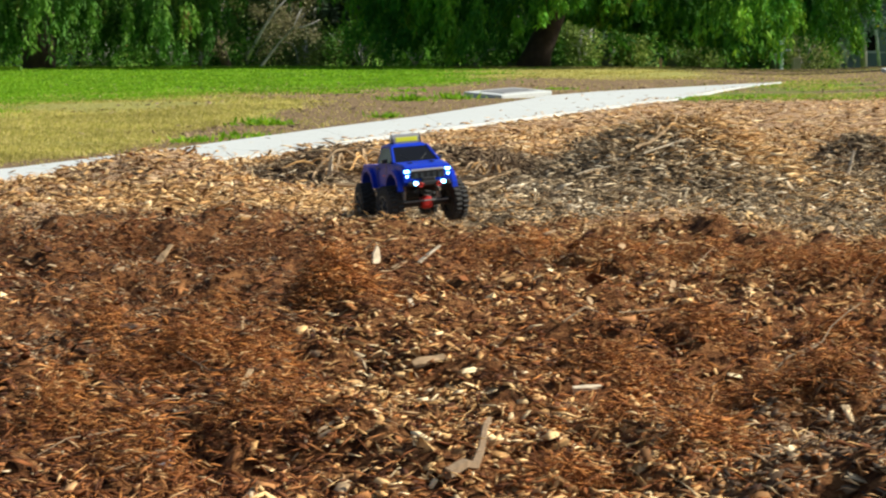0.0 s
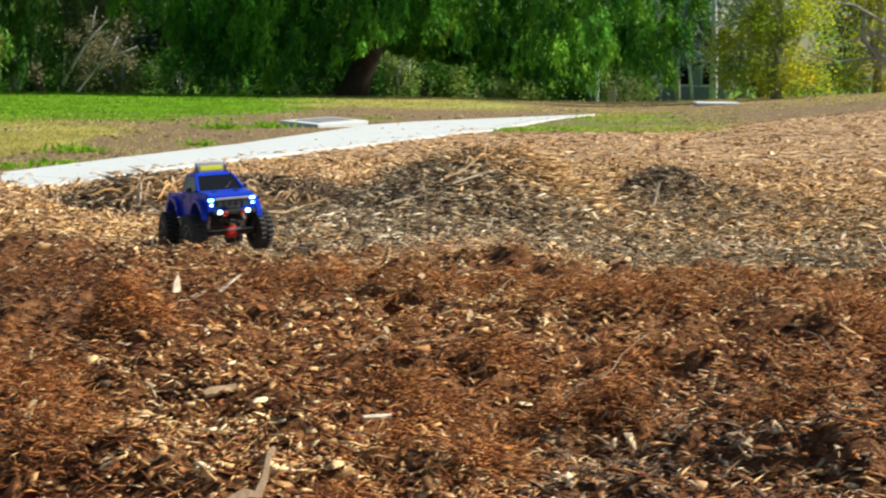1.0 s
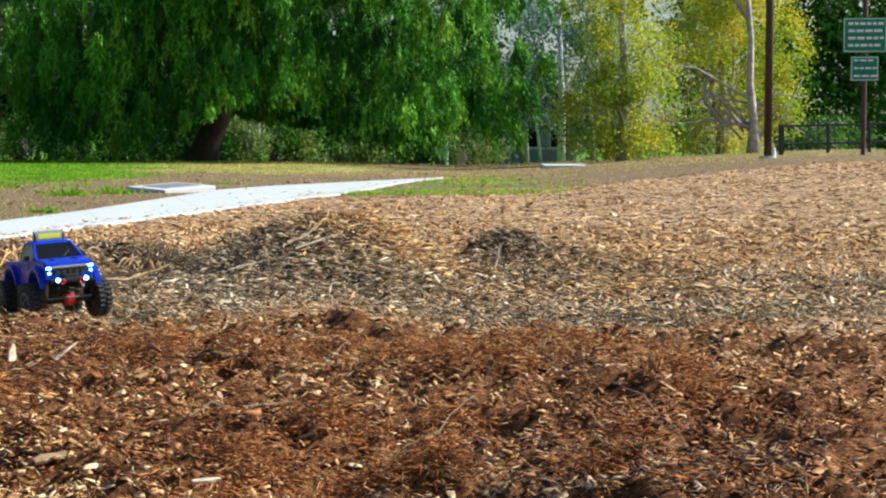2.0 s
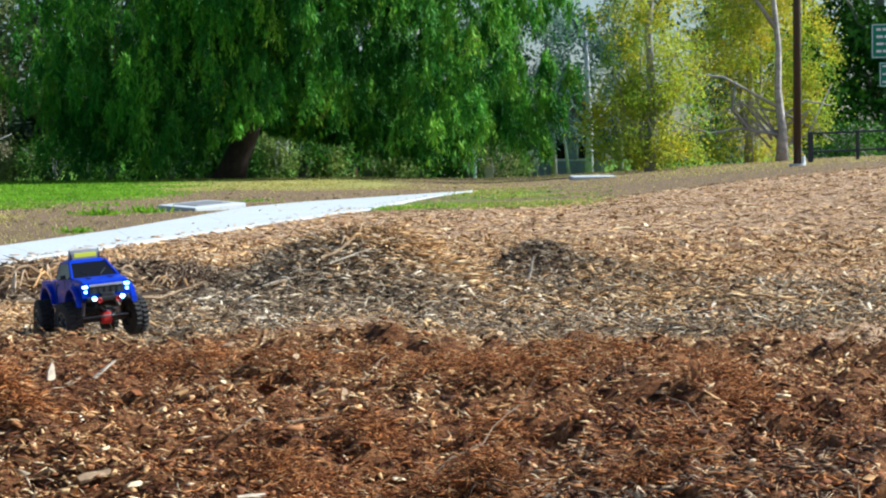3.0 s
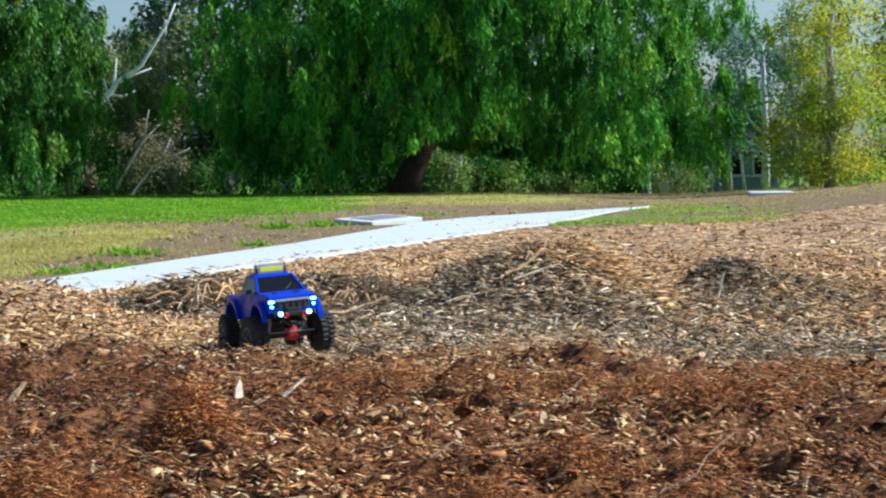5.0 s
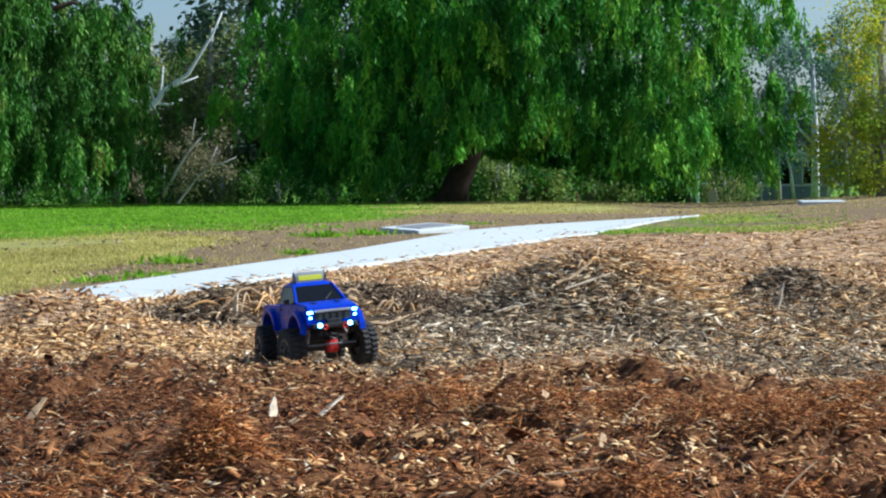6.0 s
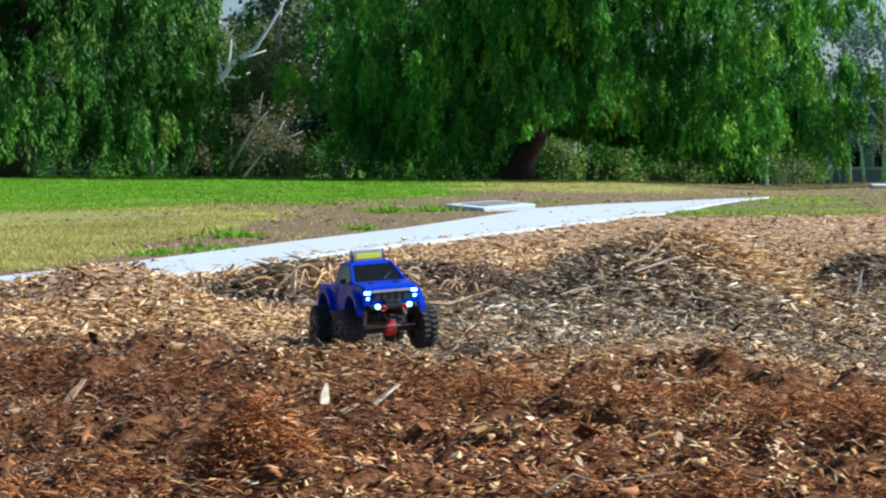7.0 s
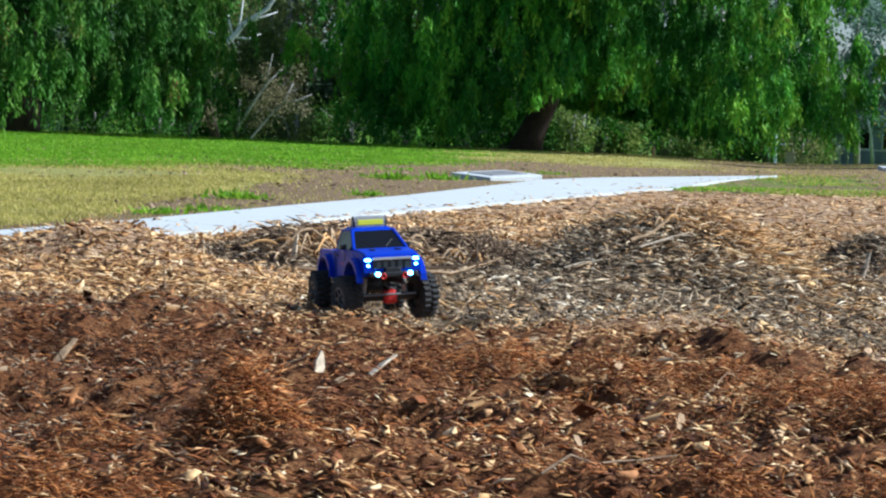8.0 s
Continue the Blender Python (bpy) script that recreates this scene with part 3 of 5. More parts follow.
def leafy_tree(name, x, y, trunk, branches, blobs, count, mat, bark, label, seed, leaf=0.09, wide=0.6, spread=0.5, group="", trunk_bark=None):
    """An upright tree: trunk (points, radii), branches, and clumps of leaves in the given blobs (x, y, z, rx, ry, rz), all from its foot."""
    global rng
    rng = np.random.default_rng(seed)
    ob = thing(name, x, y, float(height(x, y)) - 0.03, label=label, category="tree", group=group)
    part("trunk", tube(trunk[0], trunk[1], 10), trunk_bark or bark, ob, smooth_faces=True)
    for i, (pts, r0, r1, *own) in enumerate(branches):
        pts = limb_points(pts[0], pts[1], 6, 0.15, 0.12, seed + i) if len(pts) == 2 else [Vector(p) for p in pts]
        part("branch", tube(pts, np.linspace(r0, r1, len(pts)), 6), own[0] if own else bark, ob, smooth_faces=True)
    blobs = np.array(blobs, float)
    vol = blobs[:, 3] * blobs[:, 4] * blobs[:, 5]
    nc = max(12, int(count / 130))
    b = rng.choice(len(blobs), nc, p=vol ** 0.7 / (vol ** 0.7).sum())
    u = rng.normal(size=(nc, 3))
    u = u / np.linalg.norm(u, axis=1, keepdims=True) * (rng.uniform(0.15, 1, nc) ** 0.45)[:, None]
    cl = blobs[b, :3] + u * blobs[b, 3:]
    k = rng.integers(0, nc, count)
    p = cl[k] + rng.normal(size=(count, 3)) * spread * rng.uniform(0.35, 0.8, nc)[k][:, None]
    up = p[:, 2] > 0.05
    leaf_tone = np.clip(rng.normal(0.5, 0.24, nc), 0, 1)[k][up]
    p = p[up]
    n = len(p)
    ax = rng.normal(size=(n, 3)) + np.array([0, 0, -0.5])
    leaves("crown", p, ax, rng.uniform(0.7, 1.5, n) * leaf, rng.uniform(0.7, 1.3, n) * leaf * wide, mat, ob, "loose clumps of leaves with gaps", leaf_tone)
    return ob


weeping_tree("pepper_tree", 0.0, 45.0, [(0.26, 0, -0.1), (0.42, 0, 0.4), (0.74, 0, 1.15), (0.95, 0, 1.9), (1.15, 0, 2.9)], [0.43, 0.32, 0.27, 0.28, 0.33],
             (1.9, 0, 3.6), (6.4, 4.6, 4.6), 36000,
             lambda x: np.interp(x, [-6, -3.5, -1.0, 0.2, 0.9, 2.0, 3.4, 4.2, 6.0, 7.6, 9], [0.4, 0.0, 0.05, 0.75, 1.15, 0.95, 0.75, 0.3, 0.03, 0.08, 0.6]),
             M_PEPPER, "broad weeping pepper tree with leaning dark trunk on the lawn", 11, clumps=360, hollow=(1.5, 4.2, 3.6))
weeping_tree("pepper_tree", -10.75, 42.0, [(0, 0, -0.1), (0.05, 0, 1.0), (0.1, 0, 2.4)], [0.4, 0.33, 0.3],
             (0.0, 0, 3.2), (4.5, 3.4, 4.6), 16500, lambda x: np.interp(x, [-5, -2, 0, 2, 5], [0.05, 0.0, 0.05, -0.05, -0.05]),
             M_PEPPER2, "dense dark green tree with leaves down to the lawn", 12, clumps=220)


def polar(az, d):
    return d * math.sin(radians(az)), d * math.cos(radians(az))


# gum tree with bare pale limbs between the two broad trees
gx, gy = polar(-8.5, 60)
leafy_tree("gum_tree", gx, gy, ([(-0.3, 0, -0.1), (-0.6, 0, 0.9), (-0.85, 0, 1.6), (-0.75, 0, 2.25)], [0.16, 0.14, 0.12, 0.105]),
           [([(-0.75, 0, 2.2), (-0.38, 0, 2.7), (0.21, 0, 3.34), (0.4, 0, 3.61), (1.13, 0, 4.11), (1.54, 0, 4.76), (1.91, 0, 5.35), (2.2, 0, 6.0)], 0.12, 0.03), ([(0.2, 0, 3.34), (0.31, 0, 3.84), (0.36, 0, 4.34)], 0.055, 0.02),
            ([(0.08, 0, 3.25), (-0.03, 0, 3.6), (-0.1, 0, 3.89)], 0.05, 0.02), ([(0.4, 0, 3.6), (0.85, 0, 3.79), (1.44, 0, 4.02)], 0.06, 0.02), ([(0.12, 0, 3.2), (0.57, 0, 3.15), (0.94, 0, 3.33)], 0.05, 0.02),
            ([(-0.33, 0, 2.78), (-0.44, 0, 3.24), (-0.73, 0, 3.36)], 0.05, 0.02), ([(0.3, 0, 0.3), (0.77, 0, 1.17), (1.19, 0, 1.82), (1.65, 0, 2.27)], 0.06, 0.02, M_GREYBARK), ([(1.15, 0, 1.78), (1.25, 0, 2.3), (1.34, 0, 2.74)], 0.03, 0.012, M_GREYBARK),
            ([(0.6, 0, -0.1), (0.76, 0, 0.12), (1.27, 0, 0.76), (1.73, 0, 1.26), (2.01, 0, 1.86)], 0.05, 0.02, M_GREYBARK), ([(1.73, 0, 1.26), (2.09, 0, 1.3), (2.6, 0, 1.53)], 0.03, 0.012, M_GREYBARK)],
           [(1.3, 0.4, 2.0, 0.9, 0.6, 0.7), (0.7, 0.8, 1.1, 0.9, 0.6, 0.6), (1.9, 0.5, 1.3, 0.7, 0.6, 0.5), (-0.6, -0.4, 1.0, 0.5, 0.3, 0.7)], 2400, M_TANLEAF, M_PALEBARK, "gum tree with bare pale limbs and dry tan leaves", 21, 0.09, 0.4, 0.3, "", M_BARK)
for az, d, seed in ((-9.2, 74, 91), (-6.8, 70, 92), (-7.9, 78, 93), (-4.0, 66, 94), (1.9, 60, 95), (-0.3, 63, 100), (4.5, 64, 96), (7.5, 72, 97), (-13.0, 66, 98), (-16.0, 60, 99), (-9.9, 68, 101), (-11.2, 72, 102)):
    tx, ty = polar(az, d)
    leafy_tree("background_tree", tx, ty, ([(0, 0, -0.3), (0.1, 0, 2.0), (0, 0, 4.5), (0.1, 0, 6.5)], [0.2, 0.16, 0.12, 0.05]),
               [((Vector((0, 0, 1.0 + 0.6 * k)), Vector((1.6 * math.cos(2.1 * k + seed), 0.8 * math.sin(2.1 * k), 2.0 + 1.1 * k))), 0.08, 0.02) for k in range(4)],
               [(0, 0, 4.2, 2.2, 1.4, 2.4), (-0.5, 0, 1.6, 1.9, 1.2, 1.4), (0.6, 0, 0.7, 2.2, 1.2, 0.7)], 7000, M_OLIVE if seed in (91, 92, 93) else M_PEPPER2, M_GREYBARK, "dense dark olive-green tree in the distance", seed, 0.2, 0.4, 0.5, "trees along the far side")

# yellowing trees beyond the path on the right
for az, d, hgt, wid, cnt, seed, name_label in ((13.0, 40, 4.6, 1.2, 20000, 31, "small yellow-green autumn tree with leaves to the ground"), (15.9, 47, 7.5, 1.6, 25000, 32, "tall yellow-leaved autumn tree with slender stems"),
                                               (17.9, 43.5, 7.5, 1.7, 18000, 33, "tall yellow-green tree with pale trunk and low bent limbs")):
    tx, ty = polar(az, d)
    pale = seed == 33
    tr = ([(0.05, 0, -0.1), (0.06, 0, 0.7), (-0.04, 0, 1.6), (-0.02, 0, 2.5), (-0.13, 0, 3.6), (-0.1, 0, 6.5)], [0.17, 0.1, 0.082, 0.066, 0.058, 0.035]) if pale else ([(0, 0, -0.1), (0.1, 0, 1.2), (0.0, 0, 3.0), (0.1, 0, hgt * 0.8)], [0.13, 0.1, 0.07, 0.03])
    if pale:
        ox = math.tan(radians(16.85)) * ty - tx
        tr = ([(p[0] + ox, p[1], p[2]) for p in tr[0]], tr[1])
        br = [([(ox, 0, 0.6), (ox - 0.9, 0, 0.75), (ox - 1.6, 0, 0.65), (ox - 2.6, 0, 0.95)], 0.045, 0.015), ([(ox - 0.7, 0, 0.7), (ox - 1.1, 0, 1.2), (ox - 1.0, 0, 1.8)], 0.05, 0.02),
              ([(ox, 0, 1.0), (ox + 0.6, 0, 1.35), (ox + 1.2, 0, 1.25)], 0.035, 0.012), ([(ox - 0.1, 0, 3.0), (ox - 0.6, 0, 3.7), (ox - 0.5, 0, 5)], 0.06, 0.02), ([(ox, 0, 1.2), (ox - 1.3, 0, 1.9), (ox - 2.5, 0, 2.0)], 0.04, 0.015)]
        rb = random.Random(9)
        br += [([(ox + rb.uniform(-0.3, 0.3), 0.1, rb.uniform(0.3, 1.2)), (ox + 0.6 * sgn + rb.uniform(-0.3, 0.3), 0, rb.uniform(0.5, 1.4)), (ox + sgn * rb.uniform(1.2, 2.6) * (0.6 if sgn > 0 else 1), 0, rb.uniform(0.3, 1.9))], 0.03, 0.009) for sgn in (-1, 1, -1, -1, 1, -1, -1, 1, -1, 1, -1, -1)]
        bl = [(-0.6, 1.3, 4.8, 1.3, 0.8, 1.6), (0.3, 1.2, 2.3, 0.6, 0.6, 1.1), (0.2, 1.2, 0.8, 0.6, 0.6, 0.5), (-1.5, 1.4, 3.0, 0.8, 0.6, 1.1), (0.0, 1.5, 1.4, 0.9, 0.5, 0.8)]
    else:
        br = [((Vector((0, 0, 0.2)), Vector((wid * 0.7 * math.cos(a), 0.5 * math.sin(a), hgt * (0.45 + 0.1 * (i % 3))))), 0.045, 0.012) for i, a in enumerate((0.2, 1.4, 2.6, 3.3, 4.4, 5.5))]
        bl = [(0, 0, hgt * 0.62, wid, wid * 0.8, hgt * 0.36), (-0.45 * wid, 0, hgt * 0.25, wid * 0.75, wid * 0.6, hgt * 0.24), (0.5 * wid, 0, hgt * 0.28, wid * 0.6, wid * 0.6, hgt * 0.22), (0.1 * wid, 0, 0.4, wid * 0.8, wid * 0.5, 0.4)]
    leafy_tree("autumn_tree", tx, ty, tr, br, bl, cnt, M_YELLOW, M_GREYBARK, name_label, seed, 0.066, 0.62, 0.3, "yellow trees by the path", M_PEELBARK if pale else M_GREYBARK)

# dark trees and gums further off, one after another
far_specs = [(-16.5, 66, 9, 5), (-12.5, 80, 10, 5), (-8.6, 82, 9.0, 4.2), (-5.0, 78, 10, 4.2), (-1.5, 70, 10, 4), (2.5, 76, 10, 4.5), (6.0, 82, 10, 4.5), (9.0, 92, 10, 4.0), (12.6, 86, 9, 4.0), (16.0, 90, 11, 5), (19.8, 62, 11, 4.2), (23.5, 70, 11, 5)]
for i, (az, d, hgt, wid) in enumerate(far_specs):
    tx, ty = polar(az, d)
    dense = 0.2 if i in (7, 8) else 0.4 if i in (2, 9) else 1.0
    leafy_tree("background_tree", tx, ty, ([(0, 0, -0.3), (0.1, 0, 2.5), (-0.1, 0, 5.0), (0.1, 0, hgt * 0.8)], [0.3, 0.22, 0.16, 0.06]),
               [((Vector((0, 0, 2.0 + 0.5 * k)), Vector((wid * 0.7 * math.cos(2.1 * k + i), wid * 0.5 * math.sin(2.1 * k + i), 3.5 + 0.8 * k))), 0.1, 0.03) for k in range(4)],
               [(0, 0, hgt * 0.62, wid, wid * 0.8, hgt * 0.4), (-0.4 * wid, 0, hgt * 0.22, wid * 0.8, wid * 0.6, hgt * 0.24), (0.5 * wid, 0, hgt * 0.24, wid * 0.7, wid * 0.6, hgt * 0.26)],
               int((17000 if i in (10, 11) else 9000) * dense), M_PEPPER2 if i in (10, 11) else M_GUMLEAF if i in (7, 8) else M_FARLEAF, M_GREYBARK, "tall grey-green gum tree in the distance", 50 + i, 0.27 if i in (10, 11) else 0.38, 0.5, 0.75, "trees along the far side")

# pale gum foliage before the house
for az, d, seed in ((9.9, 79, 75), (11.9, 82, 76), (8.9, 83, 77), (-7.4, 84, 78)):
    tx, ty = polar(az, d)
    leafy_tree("gum_tree", tx, ty, ([(0.3, 0, -0.3), (0.2, 0, 2.0), (0, 0, 5.5), (0.1, 0, 8.0)], [0.14, 0.12, 0.09, 0.05]),
               [((Vector((0.2, 0, 1.8 + 0.6 * k)), Vector((1.3 * math.cos(2.1 * k + seed), 0.6, 3.0 + 1.0 * k))), 0.06, 0.02) for k in range(4)],
               [(0, 0, 3.6, 1.3, 0.8, 1.3), (0.3, 0, 6.2, 1.5, 0.8, 1.8), (0.2, 0, 1.9, 1.2, 0.6, 0.7)], 4300, M_GUMLEAF, M_GREYBARK, "slender blue-grey gum tree with thin foliage", seed, 0.17, 0.42, 0.3, "thin gum trees")

# gum with a grey trunk beside the house
tx, ty = polar(11.15, 72)
leafy_tree("gum_tree", tx, ty, ([(0, 0, -0.2), (0.03, 0, 1.5), (0, 0, 3.0), (-0.1, 0, 5.5)], [0.17, 0.15, 0.12, 0.07]),
           [([(0, 0, 1.9), (0.5, 0, 2.3), (0.9, 0, 3.0)], 0.07, 0.02), ([(0, 0, 2.1), (-0.6, 0, 2.7), (-0.9, 0, 3.6)], 0.07, 0.02), ([(0, 0, 2.6), (0.3, 0, 3.4), (0.2, 0, 4.6)], 0.06, 0.02),
            ([(-0.75, 0, -0.1), (-0.9, 0, 1.2), (-1.2, 0, 2.3)], 0.07, 0.03), ([(0, 0, 1.6), (-0.7, 0, 1.9), (-1.3, 0, 1.9)], 0.05, 0.02)],
           [(0, 0.5, 5.0, 1.6, 1.0, 1.6), (-0.6, 0.5, 3.6, 0.9, 0.7, 0.7)], 1500, M_GUMLEAF, M_PALEBARK, "slender gum tree with grey trunk beside a house", 71, 0.16)

# pale shrubs under the pepper tree, far side
for i, (az, d, w, h) in enumerate(((1.75, 58, 0.6, 1.2), (3.3, 60, 0.5, 0.9), (5.3, 57, 0.45, 0.65), (-3.2, 62, 2.2, 1.2), (-6.5, 66, 1.6, 1.2), (-10.5, 62, 2.5, 1.3), (-14.8, 60, 2.0, 1.1), (8.5, 70, 1.4, 1.0), (14.5, 58, 1.6, 1.0), (18.8, 52, 1.5, 0.9), (-8.2, 68, 2.0, 1.5), (-9.6, 66, 1.6, 1.3), (-4.8, 64, 1.8, 1.2), (-12.4, 64, 1.8, 1.3), (-1.4, 62, 1.8, 1.1))):
    tx, ty = polar(az, d)
    leafy_tree("shrub", tx, ty, ([(0, 0, -0.1), (0, 0, 0.5), (0.05, 0, h)], [0.05, 0.04, 0.02]), [((Vector((0, 0, 0.1)), Vector((w * 0.6 * math.cos(k * 1.6), w * 0.4 * math.sin(k * 1.6), h))), 0.03, 0.01) for k in range(4)],
               [(0, 0, h * 0.6, w, w * 0.6, h * 0.6)], 2200, M_SHRUB if i < 3 else M_OLIVE if i in (4, 7) else M_PEPPER2, M_GREYBARK, "pale green shrub behind the trees" if i < 3 else "dark green shrub behind the trees", 80 + i, 0.1, 0.5, 0.42, "shrubs behind the trees")


# ---- posts, signs, fence and houses beyond the path ----
def on_ground(az, d):
    x, y = polar(az, d)
    return x, y, float(height(x, y))


def build_pole():
    x, y, z = on_ground(17.4, 30)
    ob = thing("lamp_pole", x, y, z, label="dark brown steel lamp pole on a round footing", category="pole")
    part("shaft", tube([(0, 0, 0.03), (0, 0, 3), (0, 0, 7)], [0.062, 0.062, 0.058], 12), M_POLE, ob, smooth_faces=True)
    part("footing", tube([(0, 0, -0.05), (0, 0, 0.035)], [0.14, 0.13], 16), M_CONCRETE, ob, "low round concrete footing")
    part("cover", tube([(0.09, -0.03, 0.03), (0.09, -0.03, 0.16)], [0.035, 0.025], 8), M_WHITE, ob, "small white cover cap")


def build_sign():
    x, y, z = on_ground(20.0, 28)
    ob = thing("park_sign", x, y, z, -19, label="green park notice signs with white lettering on a dark post", category="sign")
    part("post", tube([(0.09, 0.03, -0.1), (0.09, 0.03, 3.4)], [0.035, 0.035], 8), M_POLE, ob)
    for name, w, h, cz, lines, cx in (("upper_board", 0.62, 0.5, 1.72, 4, 0.09), ("lower_board", 0.4, 0.36, 1.24, 3, 0.09)):
        board = part(name, box(w, 0.012, h, cx, -0.03, cz, 0.004), M_SIGN, ob, "green metal board with white edge")
        edge = bmesh.new()
        for sx, sz, ex, ez in ((w - 0.03, 0.01, 0, h / 2 - 0.018), (w - 0.03, 0.01, 0, -h / 2 + 0.018), (0.01, h - 0.036, w / 2 - 0.018, 0), (0.01, h - 0.036, -w / 2 + 0.018, 0)):
            box(sx, 0.003, sz, cx + ex, -0.0385, cz + ez, 0, edge)
        part("border", edge, M_WHITE, board, "white border line")
        for i in range(lines):
            zz = cz + h * 0.33 - i * h * 0.62 / (lines - 1)
            row = bmesh.new()
            r = random.Random(i + lines)
            px = cx - w * 0.38
            while px < cx + w * 0.34:
                ww = r.uniform(0.05, 0.12)
                box(ww, 0.003, h * 0.075, px + ww / 2, -0.0385, zz, 0, row)
                px += ww + 0.02
            part("text_line", row, M_WHITE, board, "row of white lettering")


def build_fence():
    x, y, z = on_ground(18.9, 36)
    ob = thing("metal_fence", x, y, z, 0, label="dark metal railing beside the slope", category="fence")
    slope = 0.03
    xs = [-0.75, 0.15, 0.95, 1.9, 2.85]
    for px in xs:
        part("post", box(0.1 if px == xs[0] else 0.055, 0.06, 0.62, px, 0, 0.24 + px * slope, 0.01), M_RAIL, ob)
    for h in (0.52, 0.18):
        bm = bmesh.new()
        box(3.6, 0.04, 0.042, 0, 0, 0, 0.01, bm)
        bmesh.ops.rotate(bm, verts=bm.verts, cent=(0, 0, 0), matrix=Euler((0, -math.atan(slope), 0)).to_matrix())
        bmesh.ops.translate(bm, vec=(1.05, 0.04, h + 1.05 * slope), verts=bm.verts)
        part("rail", bm, M_RAIL, ob)


def build_house(az, d, w, h, label, seed):
    x, y, z = on_ground(az, d)
    ob = thing("house", x, y, z - 0.1, -az, label=label, category="house")
    depth, t = 5.0, 0.2
    holes = [(-w * 0.36, 0.9, 0.9, 1.2), (-w * 0.12, 0.0, 0.95, 2.1), (w * 0.12, 0.9, 1.2, 1.2), (w * 0.37, 0.9, 0.9, 1.2)]
    # front wall in pieces between the openings
    edges = sorted([-w / 2, w / 2] + [c - ww / 2 for c, b, ww, hh in holes] + [c + ww / 2 for c, b, ww, hh in holes])
    for a, b in zip(edges, edges[1:]):
        mid = (a + b) / 2
        hole = [q for q in holes if abs(mid - q[0]) < q[2] / 2]
        if not hole:
            part("wall", box(b - a, t, h, mid, 0, h / 2), M_WALLBLUE, ob)
        else:
            _c, sill, ww, hh = hole[0]
            if sill:
                part("wall", box(b - a, t, sill, mid, 0, sill / 2), M_WALLBLUE, ob)
            part("wall", box(b - a, t, h - sill - hh, mid, 0, (h + sill + hh) / 2), M_WALLBLUE, ob)
    for sx in (-1, 1):
        part("wall", box(t, depth, h, sx * (w / 2 - t / 2), depth / 2 + t / 2, h / 2), M_WALLBLUE, ob)
    part("wall", box(w - 2 * t, t, h, 0, depth, h / 2), M_WALLBLUE, ob)
    for c, sill, ww, hh in holes:
        door = sill == 0
        win = part("door" if door else "window", box(ww - 0.1, 0.03, hh - 0.1, c, 0.03, sill + hh / 2), M_GLASS, ob, "dark glazed door" if door else "dark window pane")
        fr = bmesh.new()
        for s in (-1, 1):
            box(0.07, 0.1, hh, c + s * (ww / 2 - 0.035), -0.06, sill + hh / 2, 0, fr)
            box(ww - 0.14, 0.1, 0.07, c, -0.06, sill + hh / 2 + s * (hh / 2 - 0.035), 0, fr)
        part("frame", fr, M_WHITE, win, "white frame")
    part("roof", prism([(-w / 2 - 0.5, h), (w / 2 + 0.5, h), (w / 2 - 0.8, h + 1.3), (-w / 2 + 0.8, h + 1.3)], -0.7, depth + 0.6), M_ROOF, ob)
    for px in (-w / 2 + 0.1, 0.0, w / 2 - 0.1):
        part("porch_post", box(0.1, 0.1, h, px, -0.6, h / 2), M_WHITE, ob)
    part("porch_rail", box(w - 0.4, 0.06, 0.07, 0, -0.6, 0.9), M_WHITE, ob)


build_pole()
build_sign()
build_fence()
build_house(9.6, 86, 6.0, 2.5, "grey-blue house with porch and dark windows behind the trees", 1)
build_house(-14.2, 84, 5.0, 2.4, "pale grey-blue house behind the dense tree", 2)


def build_small_posts():
    x, y, z = on_ground(7.72, 60)
    ob = thing("utility_post", x, y, z, label="thin white utility post with a short cross arm", category="post")
    part("post", tube([(0, 0, -0.1), (0, 0, 0.9)], [0.055, 0.05], 8), M_WHITE, ob)
    part("cross_arm", box(0.6, 0.05, 0.05, 0, -0.03, 0.62, 0.01), M_WHITE, ob)
    part("finial", tube([(-0.1, 0, 1.0), (0, 0, 0.8), (0.1, 0, 1.02)], [0.02, 0.03, 0.02], 6), M_WHITE, ob, "white forked top")
    x, y, z = on_ground(8.15, 61)
    ob = thing("utility_box", x, y, z, label="small beige utility cabinet on the grass", category="utility box")
    part("cabinet", box(0.26, 0.22, 0.36, 0, 0, 0.17, 0.02), M_BEIGE, ob)
    part("lid", box(0.3, 0.26, 0.04, 0, 0, 0.37, 0.01), M_BEIGE, ob)
    x, y, z = on_ground(7.45, 62)
    ob = thing("bollard", x, y, z, label="dark grey bollard beside a white post", category="bollard")
    part("shaft", tube([(0, 0, -0.1), (0, 0, 0.6), (0, 0, 0.68)], [0.12, 0.12, 0.09], 10), M_RAIL, ob, smooth_faces=True)
    x, y, z = on_ground(4.16, 43)
    ob = thing("marker_stake", x, y, z, label="short orange-brown wooden marker stake in the lawn", category="stake")
    part("stake", prism([(-0.03, -0.15), (0.03, -0.15), (0.03, 0.2), (0.0, 0.24), (-0.03, 0.2)], -0.02, 0.02), M_STAKE, ob)
    x, y, z = on_ground(11.3, 35.5)
    ob = thing("concrete_kerb", x, y, z, 4, label="pale concrete kerb at the foot of the trees", category="kerb", kind="structure")
    part("kerb_stone", box(0.84, 0.3, 0.08, 0, 0, 0.02, 0.015, None, (5, 0, 0)), M_CONCRETE, ob)


build_small_posts()


